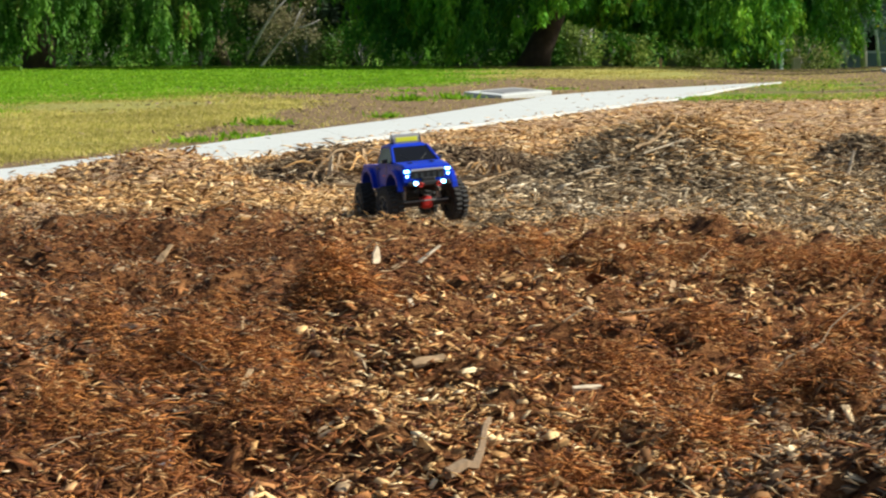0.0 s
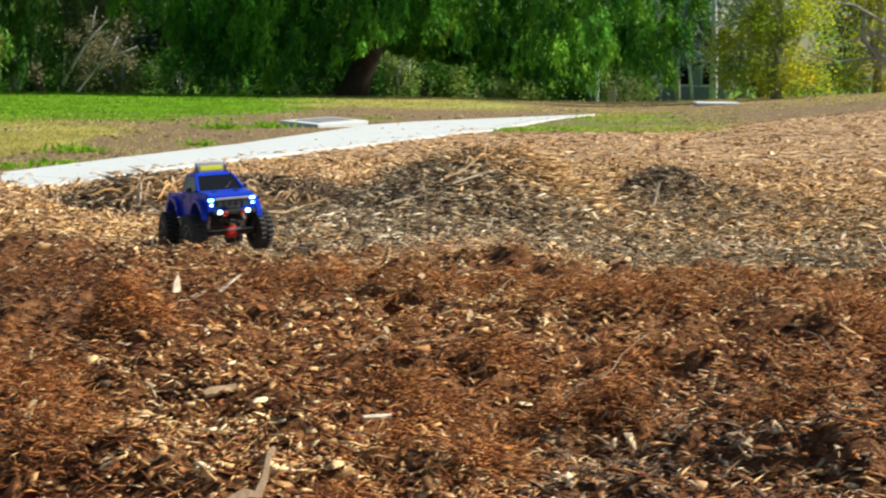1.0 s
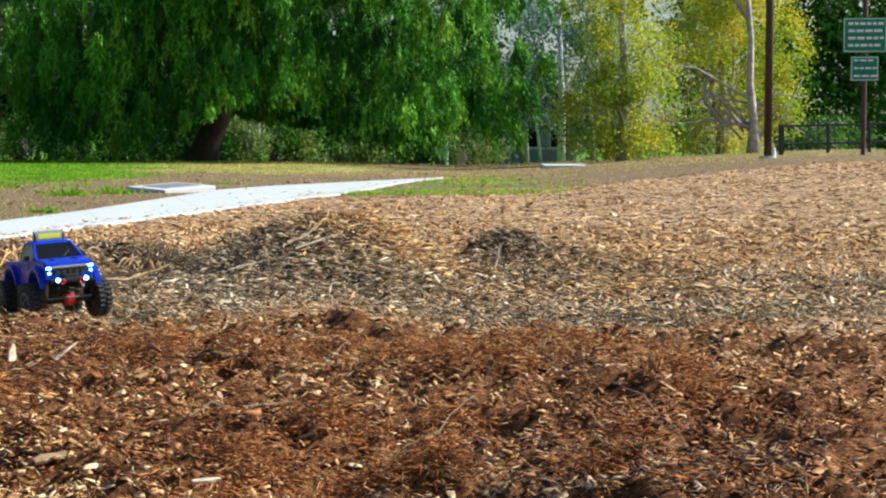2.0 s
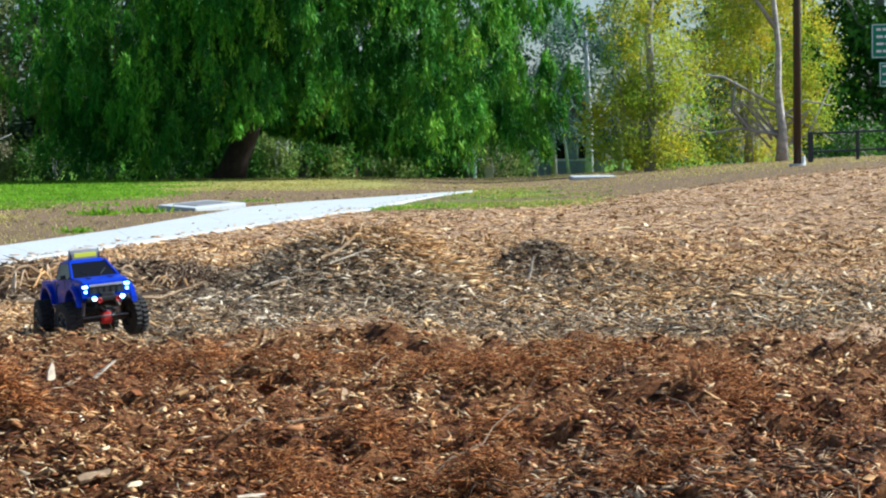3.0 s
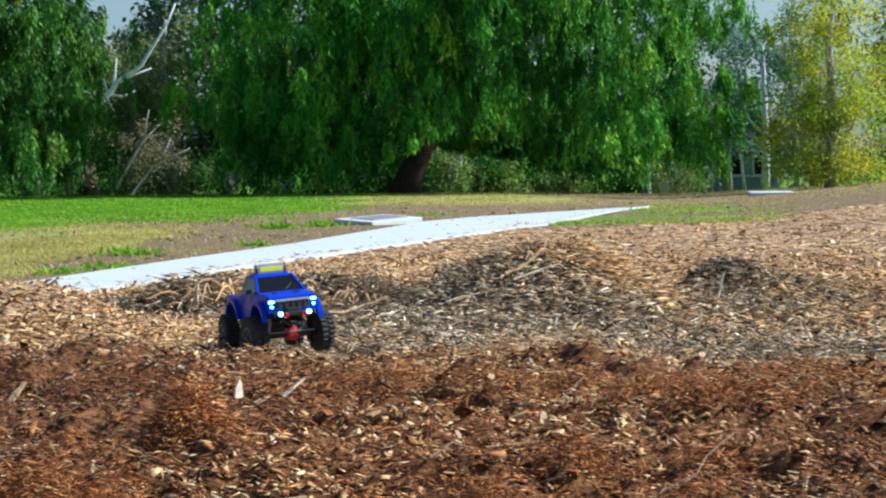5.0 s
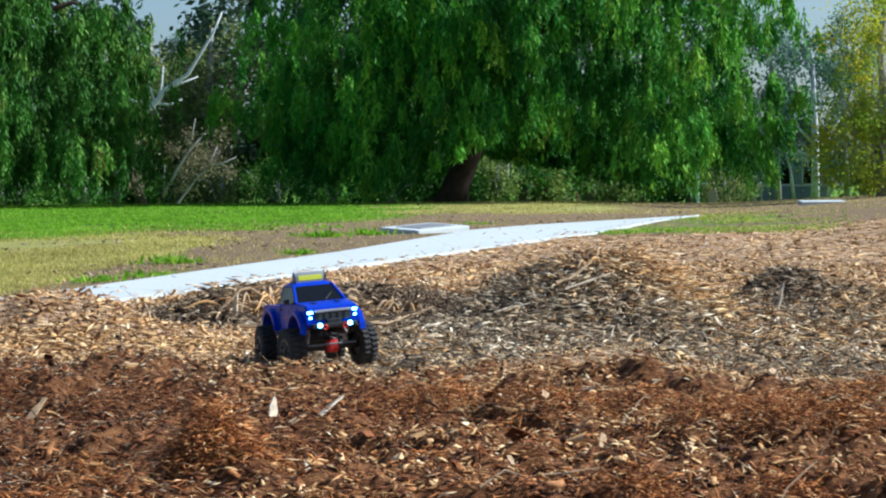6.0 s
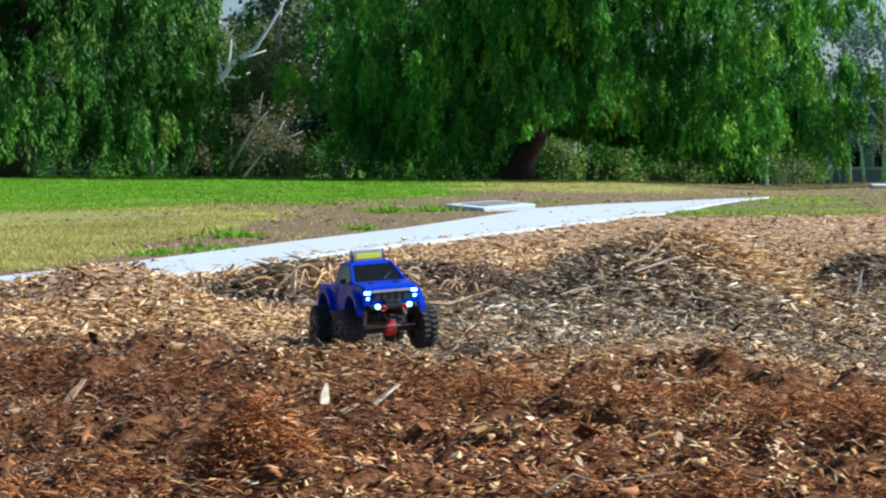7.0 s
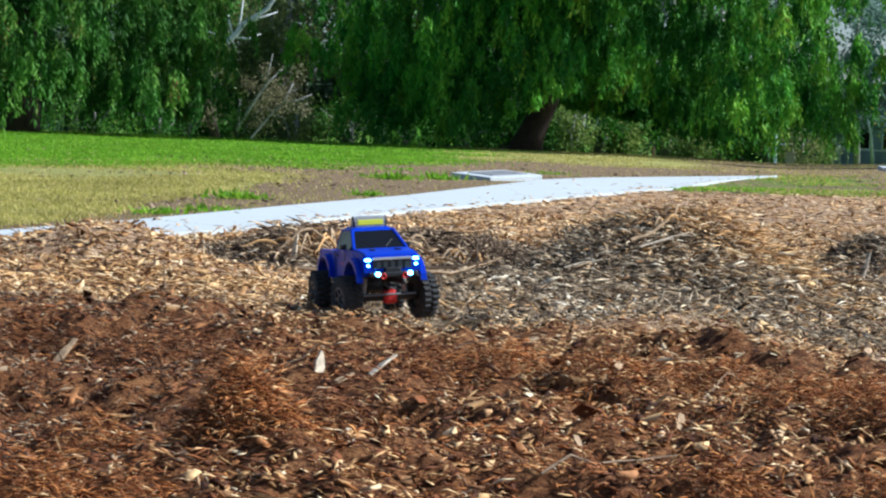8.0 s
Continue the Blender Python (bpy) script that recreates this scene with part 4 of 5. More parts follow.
def build_vault():
    """Concrete utility vault with a steel lid at the edge of the path."""
    x, y = -0.14, 19.4
    z = float(np.interp(y, PROFILE_Y, PROFILE_Z)) + 0.02
    ob = thing("utility_vault", x, y, z, label="low concrete utility vault with a grey lid beside the path", category="vault")
    lean = pose(0, 0, 0, 4.0, 0, 0) @ pose(0, 0, 0, 0, 0, 45)
    for e in (part("collar", box(0.72, 0.56, 0.18, 0, 0, -0.05, 0.012), M_CONCRETE, ob, "pale concrete collar"),
              part("lid", box(0.48, 0.34, 0.02, 0.02, 0, 0.037, 0.006), M_LID, ob, "grey metal lid"),
              part("lift_hole", tube([(0.16, -0.1, 0.045), (0.16, -0.1, 0.0485)], [0.02, 0.02], 8), M_BLACK, ob)):
        e.matrix_basis = lean


build_vault()


# ---- the toy truck ----
def arc(cx, cz, r, a0, a1, n):
    return [(cx + r * math.cos(radians(a0 + (a1 - a0) * i / n)), cz + r * math.sin(radians(a0 + (a1 - a0) * i / n))) for i in range(n + 1)]


def wheel_parts(parent, x, y):
    """Tyre with lugs, rim with spokes; the axle runs along y."""
    s = 1 if y > 0 else -1
    R, W = 0.061, 0.05
    bm = bmesh.new()
    n, base = 96, R - 0.003

    def ring(k):
        left, right = (R + 0.003 if k % 4 < 2 else base), (R + 0.003 if (k + 2) % 4 < 2 else base)
        return [(0.034, -W / 2), (0.05, -W / 2), (0.0555, -W * 0.45), (left, -W * 0.42), (left, -W * 0.06), (base, -W * 0.03), (base, W * 0.03), (right, W * 0.06), (right, W * 0.42), (0.0555, W * 0.45), (0.05, W / 2), (0.034, W / 2)]
    rings = [[bm.verts.new((r * math.cos(2 * math.pi * k / n), w, r * math.sin(2 * math.pi * k / n))) for r, w in ring(k)] for k in range(n)]
    for k in range(n):
        a, b = rings[k], rings[(k + 1) % n]
        for i in range(len(a)):
            j = (i + 1) % len(a)
            bm.faces.new((a[i], a[j], b[j], b[i]))
    bmesh.ops.recalc_face_normals(bm, faces=bm.faces[:])
    tyre = part("tyre", bm, M_RUBBER, parent, "chunky black rubber tyre")
    bm = tube([(0, -W * 0.36, 0), (0, W * 0.36, 0)], [0.0345, 0.0345], 24)
    rim = part("rim", bm, M_BLACK, parent, "dark blue-grey beadlock rim")
    bm = bmesh.new()
    yy = s * W * 0.40
    rg = [[bm.verts.new((r * math.cos(2 * math.pi * k / 24), y1, r * math.sin(2 * math.pi * k / 24))) for r, y1 in ((0.028, yy), (0.035, yy), (0.035, yy + s * 0.004), (0.028, yy + s * 0.004))] for k in range(24)]
    for k in range(24):
        for i in range(4):
            bm.faces.new((rg[k][i], rg[k][(i + 1) % 4], rg[(k + 1) % 24][(i + 1) % 4], rg[(k + 1) % 24][i]))
    bmesh.ops.recalc_face_normals(bm, faces=bm.faces[:])
    for k in range(6):
        a = math.pi / 3 * k
        box(0.026, 0.005, 0.007, 0.016 * math.cos(a), yy, 0.016 * math.sin(a), 0.001, bm, (0, -math.degrees(a), 0))
    tube([(0, yy - s * 0.004, 0), (0, yy + s * 0.008, 0)], [0.009, 0.007], 10, bm)
    face = part("spokes", bm, M_RIM, rim, "blue-grey metal spokes")
    for o in (tyre, rim):
        o.location = (x, y, 0.0)


def build_truck(m):
    ob = new("toy_truck")
    ob.empty_display_size = 0.1
    ob.matrix_world = m
    tagged(ob, "blue radio-controlled pickup truck with oversized black tyres on mulch", "toy truck")
    WB, TR, R = 0.156, 0.107, 0.061
    for i, (x, y) in enumerate(((WB, TR), (WB, -TR), (-WB, TR), (-WB, -TR))):
        w = new("wheel")
        w.parent = ob
        w.location = (x, y, R)
        if x > 0:
            w.rotation_euler = (0, 0, radians(10))
        wheel_parts(w, 0, 0.0001 if y > 0 else -0.0001)
    hb = 0.094    # half width of the shell
    # cab and nose: the side outline with the front wheel arch cut out
    nose = [(-0.062, 0.112), (0.075, 0.112)] + arc(WB, 0.102, 0.072, 172, 20, 12) + [(0.236, 0.128), (0.243, 0.14), (0.243, 0.178), (0.236, 0.196), (0.215, 0.204), (0.13, 0.212), (-0.062, 0.206)]
    bm = prism(nose, -hb, hb)
    for v in bm.verts:
        if v.co.x > 0.2:
            v.co.y *= 0.93
        if v.co.z > 0.19:
            v.co.y *= 0.965
    bmesh.ops.bevel(bm, geom=[e for e in bm.edges if abs(e.verts[0].co.y - e.verts[1].co.y) < 0.02 and e.calc_face_angle(0) > 0.6 and min(v.co.z for v in e.verts) > 0.17], offset=0.006, segments=3, affect="EDGES")
    shell = part("body_shell", bm, M_BLUE, ob, "glossy blue lower body")
    for s in (-1, 1):
        side = [(-0.064, 0.112), (-0.085, 0.112)] + arc(-WB, 0.104, 0.071, 8, 172, 12) + [(-0.236, 0.13), (-0.243, 0.14), (-0.243, 0.192), (-0.236, 0.197), (-0.064, 0.2)]
        part("bed_side", prism(side, s * hb * 0.99, s * (hb - 0.014)), M_BLUE, ob)
        fl = prism(arc(WB, 0.102, 0.084, 176, 4, 12) + arc(WB, 0.102, 0.0705, 4, 176, 12), s * (hb - 0.004), s * (hb + 0.014))
        part("fender_flare", fl, M_BLUE, ob)
        fl = prism(arc(-WB, 0.104, 0.083, 4, 176, 12) + arc(-WB, 0.104, 0.0695, 176, 4, 12), s * (hb - 0.004), s * (hb + 0.014))
        part("fender_flare", fl, M_BLUE, ob)
        part("rock_slider", box(0.15, 0.012, 0.012, 0.0, s * (hb + 0.004), 0.104, 0.003), M_BLACK, ob)
        part("door_handle", box(0.018, 0.006, 0.005, -0.03, s * (hb + 0.002), 0.186, 0.0015), M_BLACK, ob)
        part("door_seam", box(0.0025, 0.0015, 0.085, -0.048, s * (hb + 0.0012), 0.158), M_BLACK, ob)
        part("door_seam", box(0.0025, 0.0015, 0.07, 0.066, s * (hb + 0.0012), 0.168), M_BLACK, ob)
        part("door_decal", box(0.022, 0.0016, 0.004, 0.03, s * (hb + 0.0012), 0.16), M_REDPART, ob, "small faded red door marking")
        part("wiper", tube([(0.118, s * 0.02, 0.2165), (0.088, s * 0.05, 0.2385)], [0.0016, 0.0012], 5), M_BLACK, ob)
        part("hood_vent", box(0.03, 0.012, 0.003, 0.175, s * 0.04, 0.2095, 0.001), M_BLACK, ob)
        part("mirror", box(0.014, 0.02, 0.016, 0.075, s * (hb + 0.008), 0.218, 0.004), M_BLACK, ob)
    part("bed_floor", prism([(-0.064, 0.165), (-0.236, 0.165), (-0.236, 0.173), (-0.15, 0.182), (-0.064, 0.196)], -hb + 0.016, hb - 0.016), M_BLUE, ob)
    part("tailgate", box(0.012, 2 * hb - 0.03, 0.072, -0.238, 0, 0.158, 0.003), M_BLUE, ob)
    part("tailgate_panel", box(0.004, 0.125, 0.024, -0.2455, 0, 0.175, 0.0015), M_BLACK, ob, "matt black band")
    # greenhouse: pillars and roof, with glass set in
    b0, b1 = (0.125, 0.087, 0.209), (-0.066, 0.087, 0.205)
    t0, t1 = (0.048, 0.068, 0.268), (-0.05, 0.07, 0.268)
    pil = 0.008
    for s in (-1, 1):
        for p, q in ((b0, t0), (b1, t1)):
            part("pillar", tube([(p[0], s * (p[1] - 0.004), p[2]), (q[0], s * (q[1] - 0.003), q[2])], [pil * 0.75, pil * 0.7], 6), M_BLUE, ob)
        part("roof_rail", tube([(t0[0], s * (t0[1] - 0.003), t0[2] - 0.001), (t1[0], s * (t1[1] - 0.003), t1[2] - 0.001)], [0.006, 0.006], 6), M_BLUE, ob)
    roof = bmesh.new()
    vs = [roof.verts.new(c) for c in ((0.056, -0.068, 0.264), (0.056, 0.068, 0.264), (-0.056, 0.07, 0.264), (-0.056, -0.07, 0.264), (0.036, -0.056, 0.278), (0.036, 0.056, 0.278), (-0.046, 0.058, 0.278), (-0.046, -0.058, 0.278))]
    for f in ((3, 2, 1, 0), (4, 5, 6, 7), (0, 1, 5, 4), (1, 2, 6, 5), (2, 3, 7, 6), (3, 0, 4, 7)):
        roof.faces.new([vs[i] for i in f])
    bmesh.ops.recalc_face_normals(roof, faces=roof.faces[:])
    bmesh.ops.bevel(roof, geom=roof.edges[:], offset=0.003, segments=2, affect="EDGES")
    part("roof", roof, M_BLUE, ob)

    def pane(name, corners, label):
        bm = bmesh.new()
        f = bm.faces.new([bm.verts.new(c) for c in corners])
        bm.normal_update()
        ret = bmesh.ops.extrude_face_region(bm, geom=[f])
        bmesh.ops.translate(bm, vec=-f.normal * 0.002, verts=[g for g in ret["geom"] if isinstance(g, bmesh.types.BMVert)])
        bmesh.ops.recalc_face_normals(bm, faces=bm.faces[:])
        return part(name, bm, M_GLASS, ob, label)
    pane("windshield", ((0.123, -0.08, 0.21), (0.123, 0.08, 0.21), (0.05, 0.063, 0.265), (0.05, -0.063, 0.265)), "dark tinted windscreen")
    pane("rear_window", ((-0.066, 0.08, 0.206), (-0.066, -0.08, 0.206), (-0.052, -0.064, 0.265), (-0.052, 0.064, 0.265)), "dark tinted rear window")
    for s in (-1, 1):
        pane("side_window", ((0.118, s * 0.086, 0.209), (-0.062, s * 0.086, 0.206), (-0.05, s * 0.069, 0.266), (0.046, s * 0.067, 0.266))[::s], "dark tinted side window")
    # nose
    part("grille", box(0.006, 0.12, 0.03, 0.2425, 0, 0.166, 0.002), M_BLACK, ob, "black grille")
    part("grille_bar", box(0.006, 0.12, 0.009, 0.2455, 0, 0.183, 0.002), M_SILVER, ob, "silver grille bar")
    for i in range(5):
        part("grille_slot", box(0.002, 0.012, 0.018, 0.2465, -0.044 + 0.022 * i, 0.163, 0.0005), M_RAIL, ob)
    for s in (-1, 1):
        part("headlight", box(0.008, 0.018, 0.010, 0.24, s * 0.074, 0.180, 0.003), M_HEAD, ob, "lit blue-white headlight")
        part("fog_light", box(0.008, 0.010, 0.009, 0.241, s * 0.074, 0.162, 0.003), M_HEAD, ob, "lit blue-white lower light")
        part("bumper_light", tube([(0.252, s * 0.05, 0.135), (0.262, s * 0.05, 0.135)], [0.007, 0.008], 10), M_HEAD, ob, "small round lit bumper light")
        bm = bmesh.new()
        for k in range(10):
            a, b = 2 * math.pi * k / 10, 2 * math.pi * (k + 1) / 10
            tube([(0.262, s * 0.033 + 0.007 * math.cos(a), 0.128 + 0.008 * math.sin(a)), (0.262, s * 0.033 + 0.007 * math.cos(b), 0.128 + 0.008 * math.sin(b))], [0.0026, 0.0026], 6, bm)
        part("tow_hook", bm, M_REDPART, ob, "red tow shackle")
        part("tail_light", box(0.008, 0.015, 0.03, -0.243, s * 0.08, 0.174, 0.002), M_TAIL, ob, "lit orange-red tail light")
    part("front_bumper", box(0.02, 0.15, 0.018, 0.25, 0, 0.132, 0.005), M_BLACK, ob, "black plastic bumper")
    part("rear_bumper", box(0.016, 0.14, 0.014, -0.252, 0, 0.118, 0.004), M_BLACK, ob, "black plastic bumper")
    part("winch", box(0.018, 0.05, 0.02, 0.246, 0, 0.145, 0.004), M_BLACK, ob)
    # running gear
    for x in (WB, -WB):
        part("axle", tube([(x, -0.09, R), (x, 0.09, R)], [0.011, 0.011], 10), M_BLACK, ob)
        part("differential", box(0.04, 0.04, 0.04, x, 0.012, R, 0.012), M_REDPART if x > 0 else M_BLACK, ob, "red differential cover" if x > 0 else "")
        for s in (-1, 1):
            part("shock_absorber", tube([(x - 0.01, s * 0.06, R + 0.01), (x, s * 0.055, 0.15)], [0.008, 0.008], 8), M_SILVER, ob, "silver coil-over damper")
    for s in (-1, 1):
        part("chassis_rail", box(0.46, 0.01, 0.018, 0, s * 0.035, 0.106, 0.002), M_BLACK, ob)
        part("link_rod", tube([(0.02 * s, s * 0.03, 0.09), (WB, s * 0.05, R)], [0.004, 0.004], 6), M_SILVER, ob)
        part("link_rod", tube([(-0.02, s * 0.03, 0.09), (-WB, s * 0.05, R)], [0.004, 0.004], 6), M_SILVER, ob)
    part("steering_link", tube([(WB + 0.03, -0.08, R + 0.008), (WB + 0.03, 0.08, R + 0.008)], [0.003, 0.003], 6), M_LID, ob)
    part("gearbox", box(0.1, 0.05, 0.035, 0, 0, 0.088, 0.006), M_BLACK, ob)
    part("floor_pan", box(0.4, 0.15, 0.006, 0, 0, 0.122, 0.002), M_BLACK, ob)
    # roof lamp
    capsule = arc(0.036, 0.293, 0.021, -90, 90, 8) + arc(-0.036, 0.293, 0.021, 90, 270, 8)
    bm = prism(capsule, -0.026, 0.0)
    bmesh.ops.rotate(bm, verts=bm.verts, cent=(0, 0, 0), matrix=Euler((0, 0, radians(90))).to_matrix())
    bmesh.ops.bevel(bm, geom=[e for e in bm.edges if abs(e.verts[0].co.x - e.verts[1].co.x) < 0.001], offset=0.005, segments=2, affect="EDGES")
    bar = part("light_bar", bm, M_SILVER, ob, "silver roof lamp housing")
    part("lens", box(0.004, 0.082, 0.018, 0.0265, 0, 0.293, 0.0018), M_LENS, bar, "yellow lens")
    for s in (-1, 1):
        part("bracket", box(0.012, 0.006, 0.026, 0.01, s * 0.03, 0.284, 0.001), M_BLACK, bar)
        part("guard", tube([(0.02, s * 0.05, 0.272), (0.028, s * 0.052, 0.296), (0.014, s * 0.052, 0.313), (-0.006, s * 0.05, 0.276)], [0.003] * 4, 6), M_BLACK, bar)
    for o in ob.children_recursive:
        if o.type == "MESH" and o.parent.name.split(".")[0] not in ("wheel", "rim"):
            for v in o.data.vertices:
                if v.co.z > 0.1:
                    v.co.z = 0.1 + (v.co.z - 0.1) * 0.84
                v.co.y *= 0.9 if v.co.z > 0.1 else 1.0
    for k in (-1, 0, 1):
        part("roof_led", tube([(-0.055, k * 0.014, 0.242), (-0.06, k * 0.014, 0.242)], [0.004, 0.0035], 8), M_ROOFLED, ob, "lit violet marker light")
    return ob


TRUCK_X, TRUCK_Y = -0.305, 5.2
tz = float(height(TRUCK_X, TRUCK_Y))
build_truck(pose(TRUCK_X, TRUCK_Y, tz + 0.006, 4, -2, -71) @ Matrix.Scale(0.84, 4))


# ---- stakes, large chips and twigs in the mulch ----
def splinter(length, width, thick, seed):
    """A split piece of wood: a bent, tapered sliver with a torn end."""
    r = random.Random(seed)
    bm = bmesh.new()
    rings = []
    n = 4
    for i in range(n + 1):
        t = i / n
        w = width * (0.55 + 0.45 * math.sin(math.pi * min(0.92, t + 0.12))) * r.uniform(0.85, 1.1)
        h = thick * r.uniform(0.7, 1.1) * (1 - 0.5 * t)
        z = 0.03 * length * math.sin(math.pi * t) * r.uniform(-0.3, 1)
        rings.append([bm.verts.new((length * (t - 0.5), sy * w / 2 + r.uniform(-1, 1) * w * 0.06, z + sz * h / 2)) for sy, sz in ((-1, -1), (1, -1), (1, 1), (-1, 1))])
    for a, b in zip(rings, rings[1:]):
        for k in range(4):
            bm.faces.new((a[k], a[(k + 1) % 4], b[(k + 1) % 4], b[k]))
    bm.faces.new(rings[0][::-1])
    bm.faces.new(rings[-1])
    return bm


def pile_piece(x, y, length, width, thick, turn, tilt, roll, mat, label, seed, name="wood_splinter", lift=0.004):
    ob = part(name, splinter(length, width, thick, seed), mat, None, label)
    ob.matrix_world = pose(x, y, float(height(x, y)) + lift + abs(math.sin(radians(tilt))) * length * 0.32 + thick * 0.4, roll, -tilt, turn)
    return tagged(ob, "", "wood chip", "loose wood pieces on the mulch")


def twig(x, y, length, r0, turn, rise, seed, label="thin dry twig lying on the mulch"):
    rr = random.Random(seed)
    pts, a, p = [], radians(turn), Vector((x, y, 0))
    for i in range(7):
        z = float(height(p.x, p.y)) + 0.012 + 1.2 * r0 + rise * (i / 6) ** 1.3
        pts.append((p.x - x, p.y - y, z))
        a += rr.uniform(-0.35, 0.35)
        p = p + Vector((math.cos(a), math.sin(a), 0)) * length / 6
    ob = part("twig", tube(pts, np.linspace(r0, r0 * 0.35, 7), 5), M_TWIG, None, label)
    ob.location = (x, y, 0)
    return tagged(ob, "", "twig", "twigs on the mulch")


# upright stake in the dark heap
sx, sy = polar(-5.76, 7.75)
pile_piece(sx, sy, 0.13, 0.02, 0.014, 60, 80, 8, M_WHITEWOOD, "upright pale wooden stake stuck in a dark heap", 1, "wood_stake", 0.0)
sx, sy = polar(-4.42, 4.12)
shard = part("wood_splinter", prism([(-0.011, -0.02), (0.009, -0.02), (0.011, 0.005), (0.008, 0.026), (0.003, 0.033), (-0.007, 0.012)], -0.003, 0.003), M_WHITEWOOD, None, "pointed bleached shard standing in the brown mulch")
shard.matrix_world = pose(sx, sy, float(height(sx, sy)) + 0.006, -12, 8, 38)
tagged(shard, "", "wood chip", "loose wood pieces on the mulch")
for az, d, ln, wd, turn, tilt, seed in ((-2.8, 4.0, 0.065, 0.014, 40, 30, 3), (4.43, 3.5, 0.05, 0.02, -35, 8, 4), (-3.31, 3.35, 0.045, 0.012, 110, 45, 5),
                                      (0.85, 4.6, 0.03, 0.018, 30, 20, 6), (11.97, 12.0, 0.34, 0.045, 20, 4, 7), (9.75, 8.05, 0.12, 0.014, 60, 55, 8), (9.28, 5.1, 0.075, 0.008, 65, 45, 9), (4.31, 7.5, 0.2, 0.012, 25, 15, 10),
                                      (2.15, 7.35, 0.15, 0.014, 24, 12, 11), (-4.6, 7.6, 0.2, 0.016, -4, 2, 12), (-6.0, 2.65, 0.10, 0.025, -35, 5, 13), (11.5, 4.15, 0.15, 0.012, -5, 3, 14), (-2.81, 2.75, 0.05, 0.024, 20, 10, 15)):
    px, py = polar(az, d)
    pile_piece(px, py, ln, wd, 0.005, turn, tilt, random.Random(seed).uniform(-15, 15), M_WHITEWOOD if seed in (3, 4, 5, 8, 10, 11) else M_TWIG if seed == 9 else M_PALE, "pale split wood chip on the brown mulch", seed, lift=0.03 if seed in (7, 8, 10, 11, 12) else 0.008)
for name, x, y, ln, wd, turn, tilt, mat, label, seed in (("wood_splinter", -0.4, 2.1, 0.075, 0.02, -64, 6, M_BLUESLATE, "flat blue-grey weathered sliver on the bark mulch", 31), ("wood_splinter", -0.3, 1.995, 0.07, 0.014, 60, 8, M_WHITEWOOD, "bleached curved wood sliver on the bark mulch", 32),
                                                   ("wood_splinter", -0.64, 3.05, 0.16, 0.022, -66, 3, M_BARK, "dark flat bark strip half buried in mulch", 33), ("wood_splinter", -0.35, 2.38, 0.05, 0.009, 75, 35, M_PALE, "thin pale split chip standing in mulch", 34),
                                                   ("wood_splinter", -0.8, 4.21, 0.07, 0.014, 60, 40, M_PALE, "pale forked splinter standing in red mulch", 35), ("wood_splinter", 0.09, 2.62, 0.04, 0.012, 10, 5, M_WHITEWOOD, "small bleached chip on the mulch", 36)):
    pile_piece(x, y, ln, wd, 0.006, turn, tilt, 10, mat, label, seed, name, 0.026)
for k, (x, y, ln, r0, turn, lab) in enumerate(((-0.42, 2.23, 0.2, 0.006, -62, "curved grey stick lying on the mulch"), (-0.08, 2.0, 0.2, 0.007, 72, "curved pinkish stick lying on the mulch"), (0.2, 2.54, 0.46, 0.0035, 68, "long thin dry twig across the mulch"))):
    twig(x, y, ln, r0, turn, 0.012, 440 + k, lab)
rr = random.Random(5)
for k in range(46):
    az, d = rr.uniform(-15, 19), rr.uniform(2.2, 9)
    if k < 22:
        az, d = rr.choice([(-5.5, 7.9), (-3.0, 8.0), (-1.5, 8.2), (3.5, 7.6), (4.6, 7.7), (6, 7.8), (10.5, 8.2)])
        az, d = az + rr.gauss(0, 1.0), d + rr.gauss(0, 0.3)
    px, py = polar(az, d)
    twig(px, py, rr.uniform(0.12, 0.4), rr.uniform(0.0013, 0.0032), rr.uniform(-40, 220), rr.choice([0, 0.01, 0.02, 0.06]), 100 + k)


def straw_tuft(az, d, count, size, seed):
    """Curled straw blades springing from one spot."""
    r = random.Random(seed)
    x, y = polar(az, d)
    ob = thing("straw_tuft", x, y, float(height(x, y)), label="tuft of curled dry straw blades on a dark heap", category="straw", group="straw tufts")
    for k in range(count):
        a, ln, up = r.uniform(0, 6.28), size * r.uniform(0.6, 1.2), r.uniform(0.12, 0.55)
        ox, oy = r.gauss(0, size * 0.3), r.gauss(0, size * 0.25)
        part("blade", tube([(ox + math.cos(a) * ln * t, oy + math.sin(a) * ln * t, 0.005 + ln * up * math.sin(math.pi * min(1, t * 1.08)) * 0.8) for t in (0, 0.2, 0.4, 0.6, 0.8, 1.0)], [0.003, 0.005, 0.0055, 0.005, 0.0035, 0.0015], 5), M_PALE if k % 3 else M_TAN, ob)


straw_tuft(-4.9, 7.9, 26, 0.2, 1)
straw_tuft(-5.9, 7.8, 8, 0.1, 2)
straw_tuft(0.4, 6.4, 8, 0.07, 3)
straw_tuft(-3.2, 8.0, 9, 0.1, 4)
straw_tuft(4.4, 7.75, 9, 0.1, 5)
straw_tuft(-0.9, 8.0, 14, 0.15, 6)
straw_tuft(-3.0, 8.15, 14, 0.17, 7)
straw_tuft(4.9, 7.9, 16, 0.11, 8)
straw_tuft(5.8, 7.85, 12, 0.1, 9)


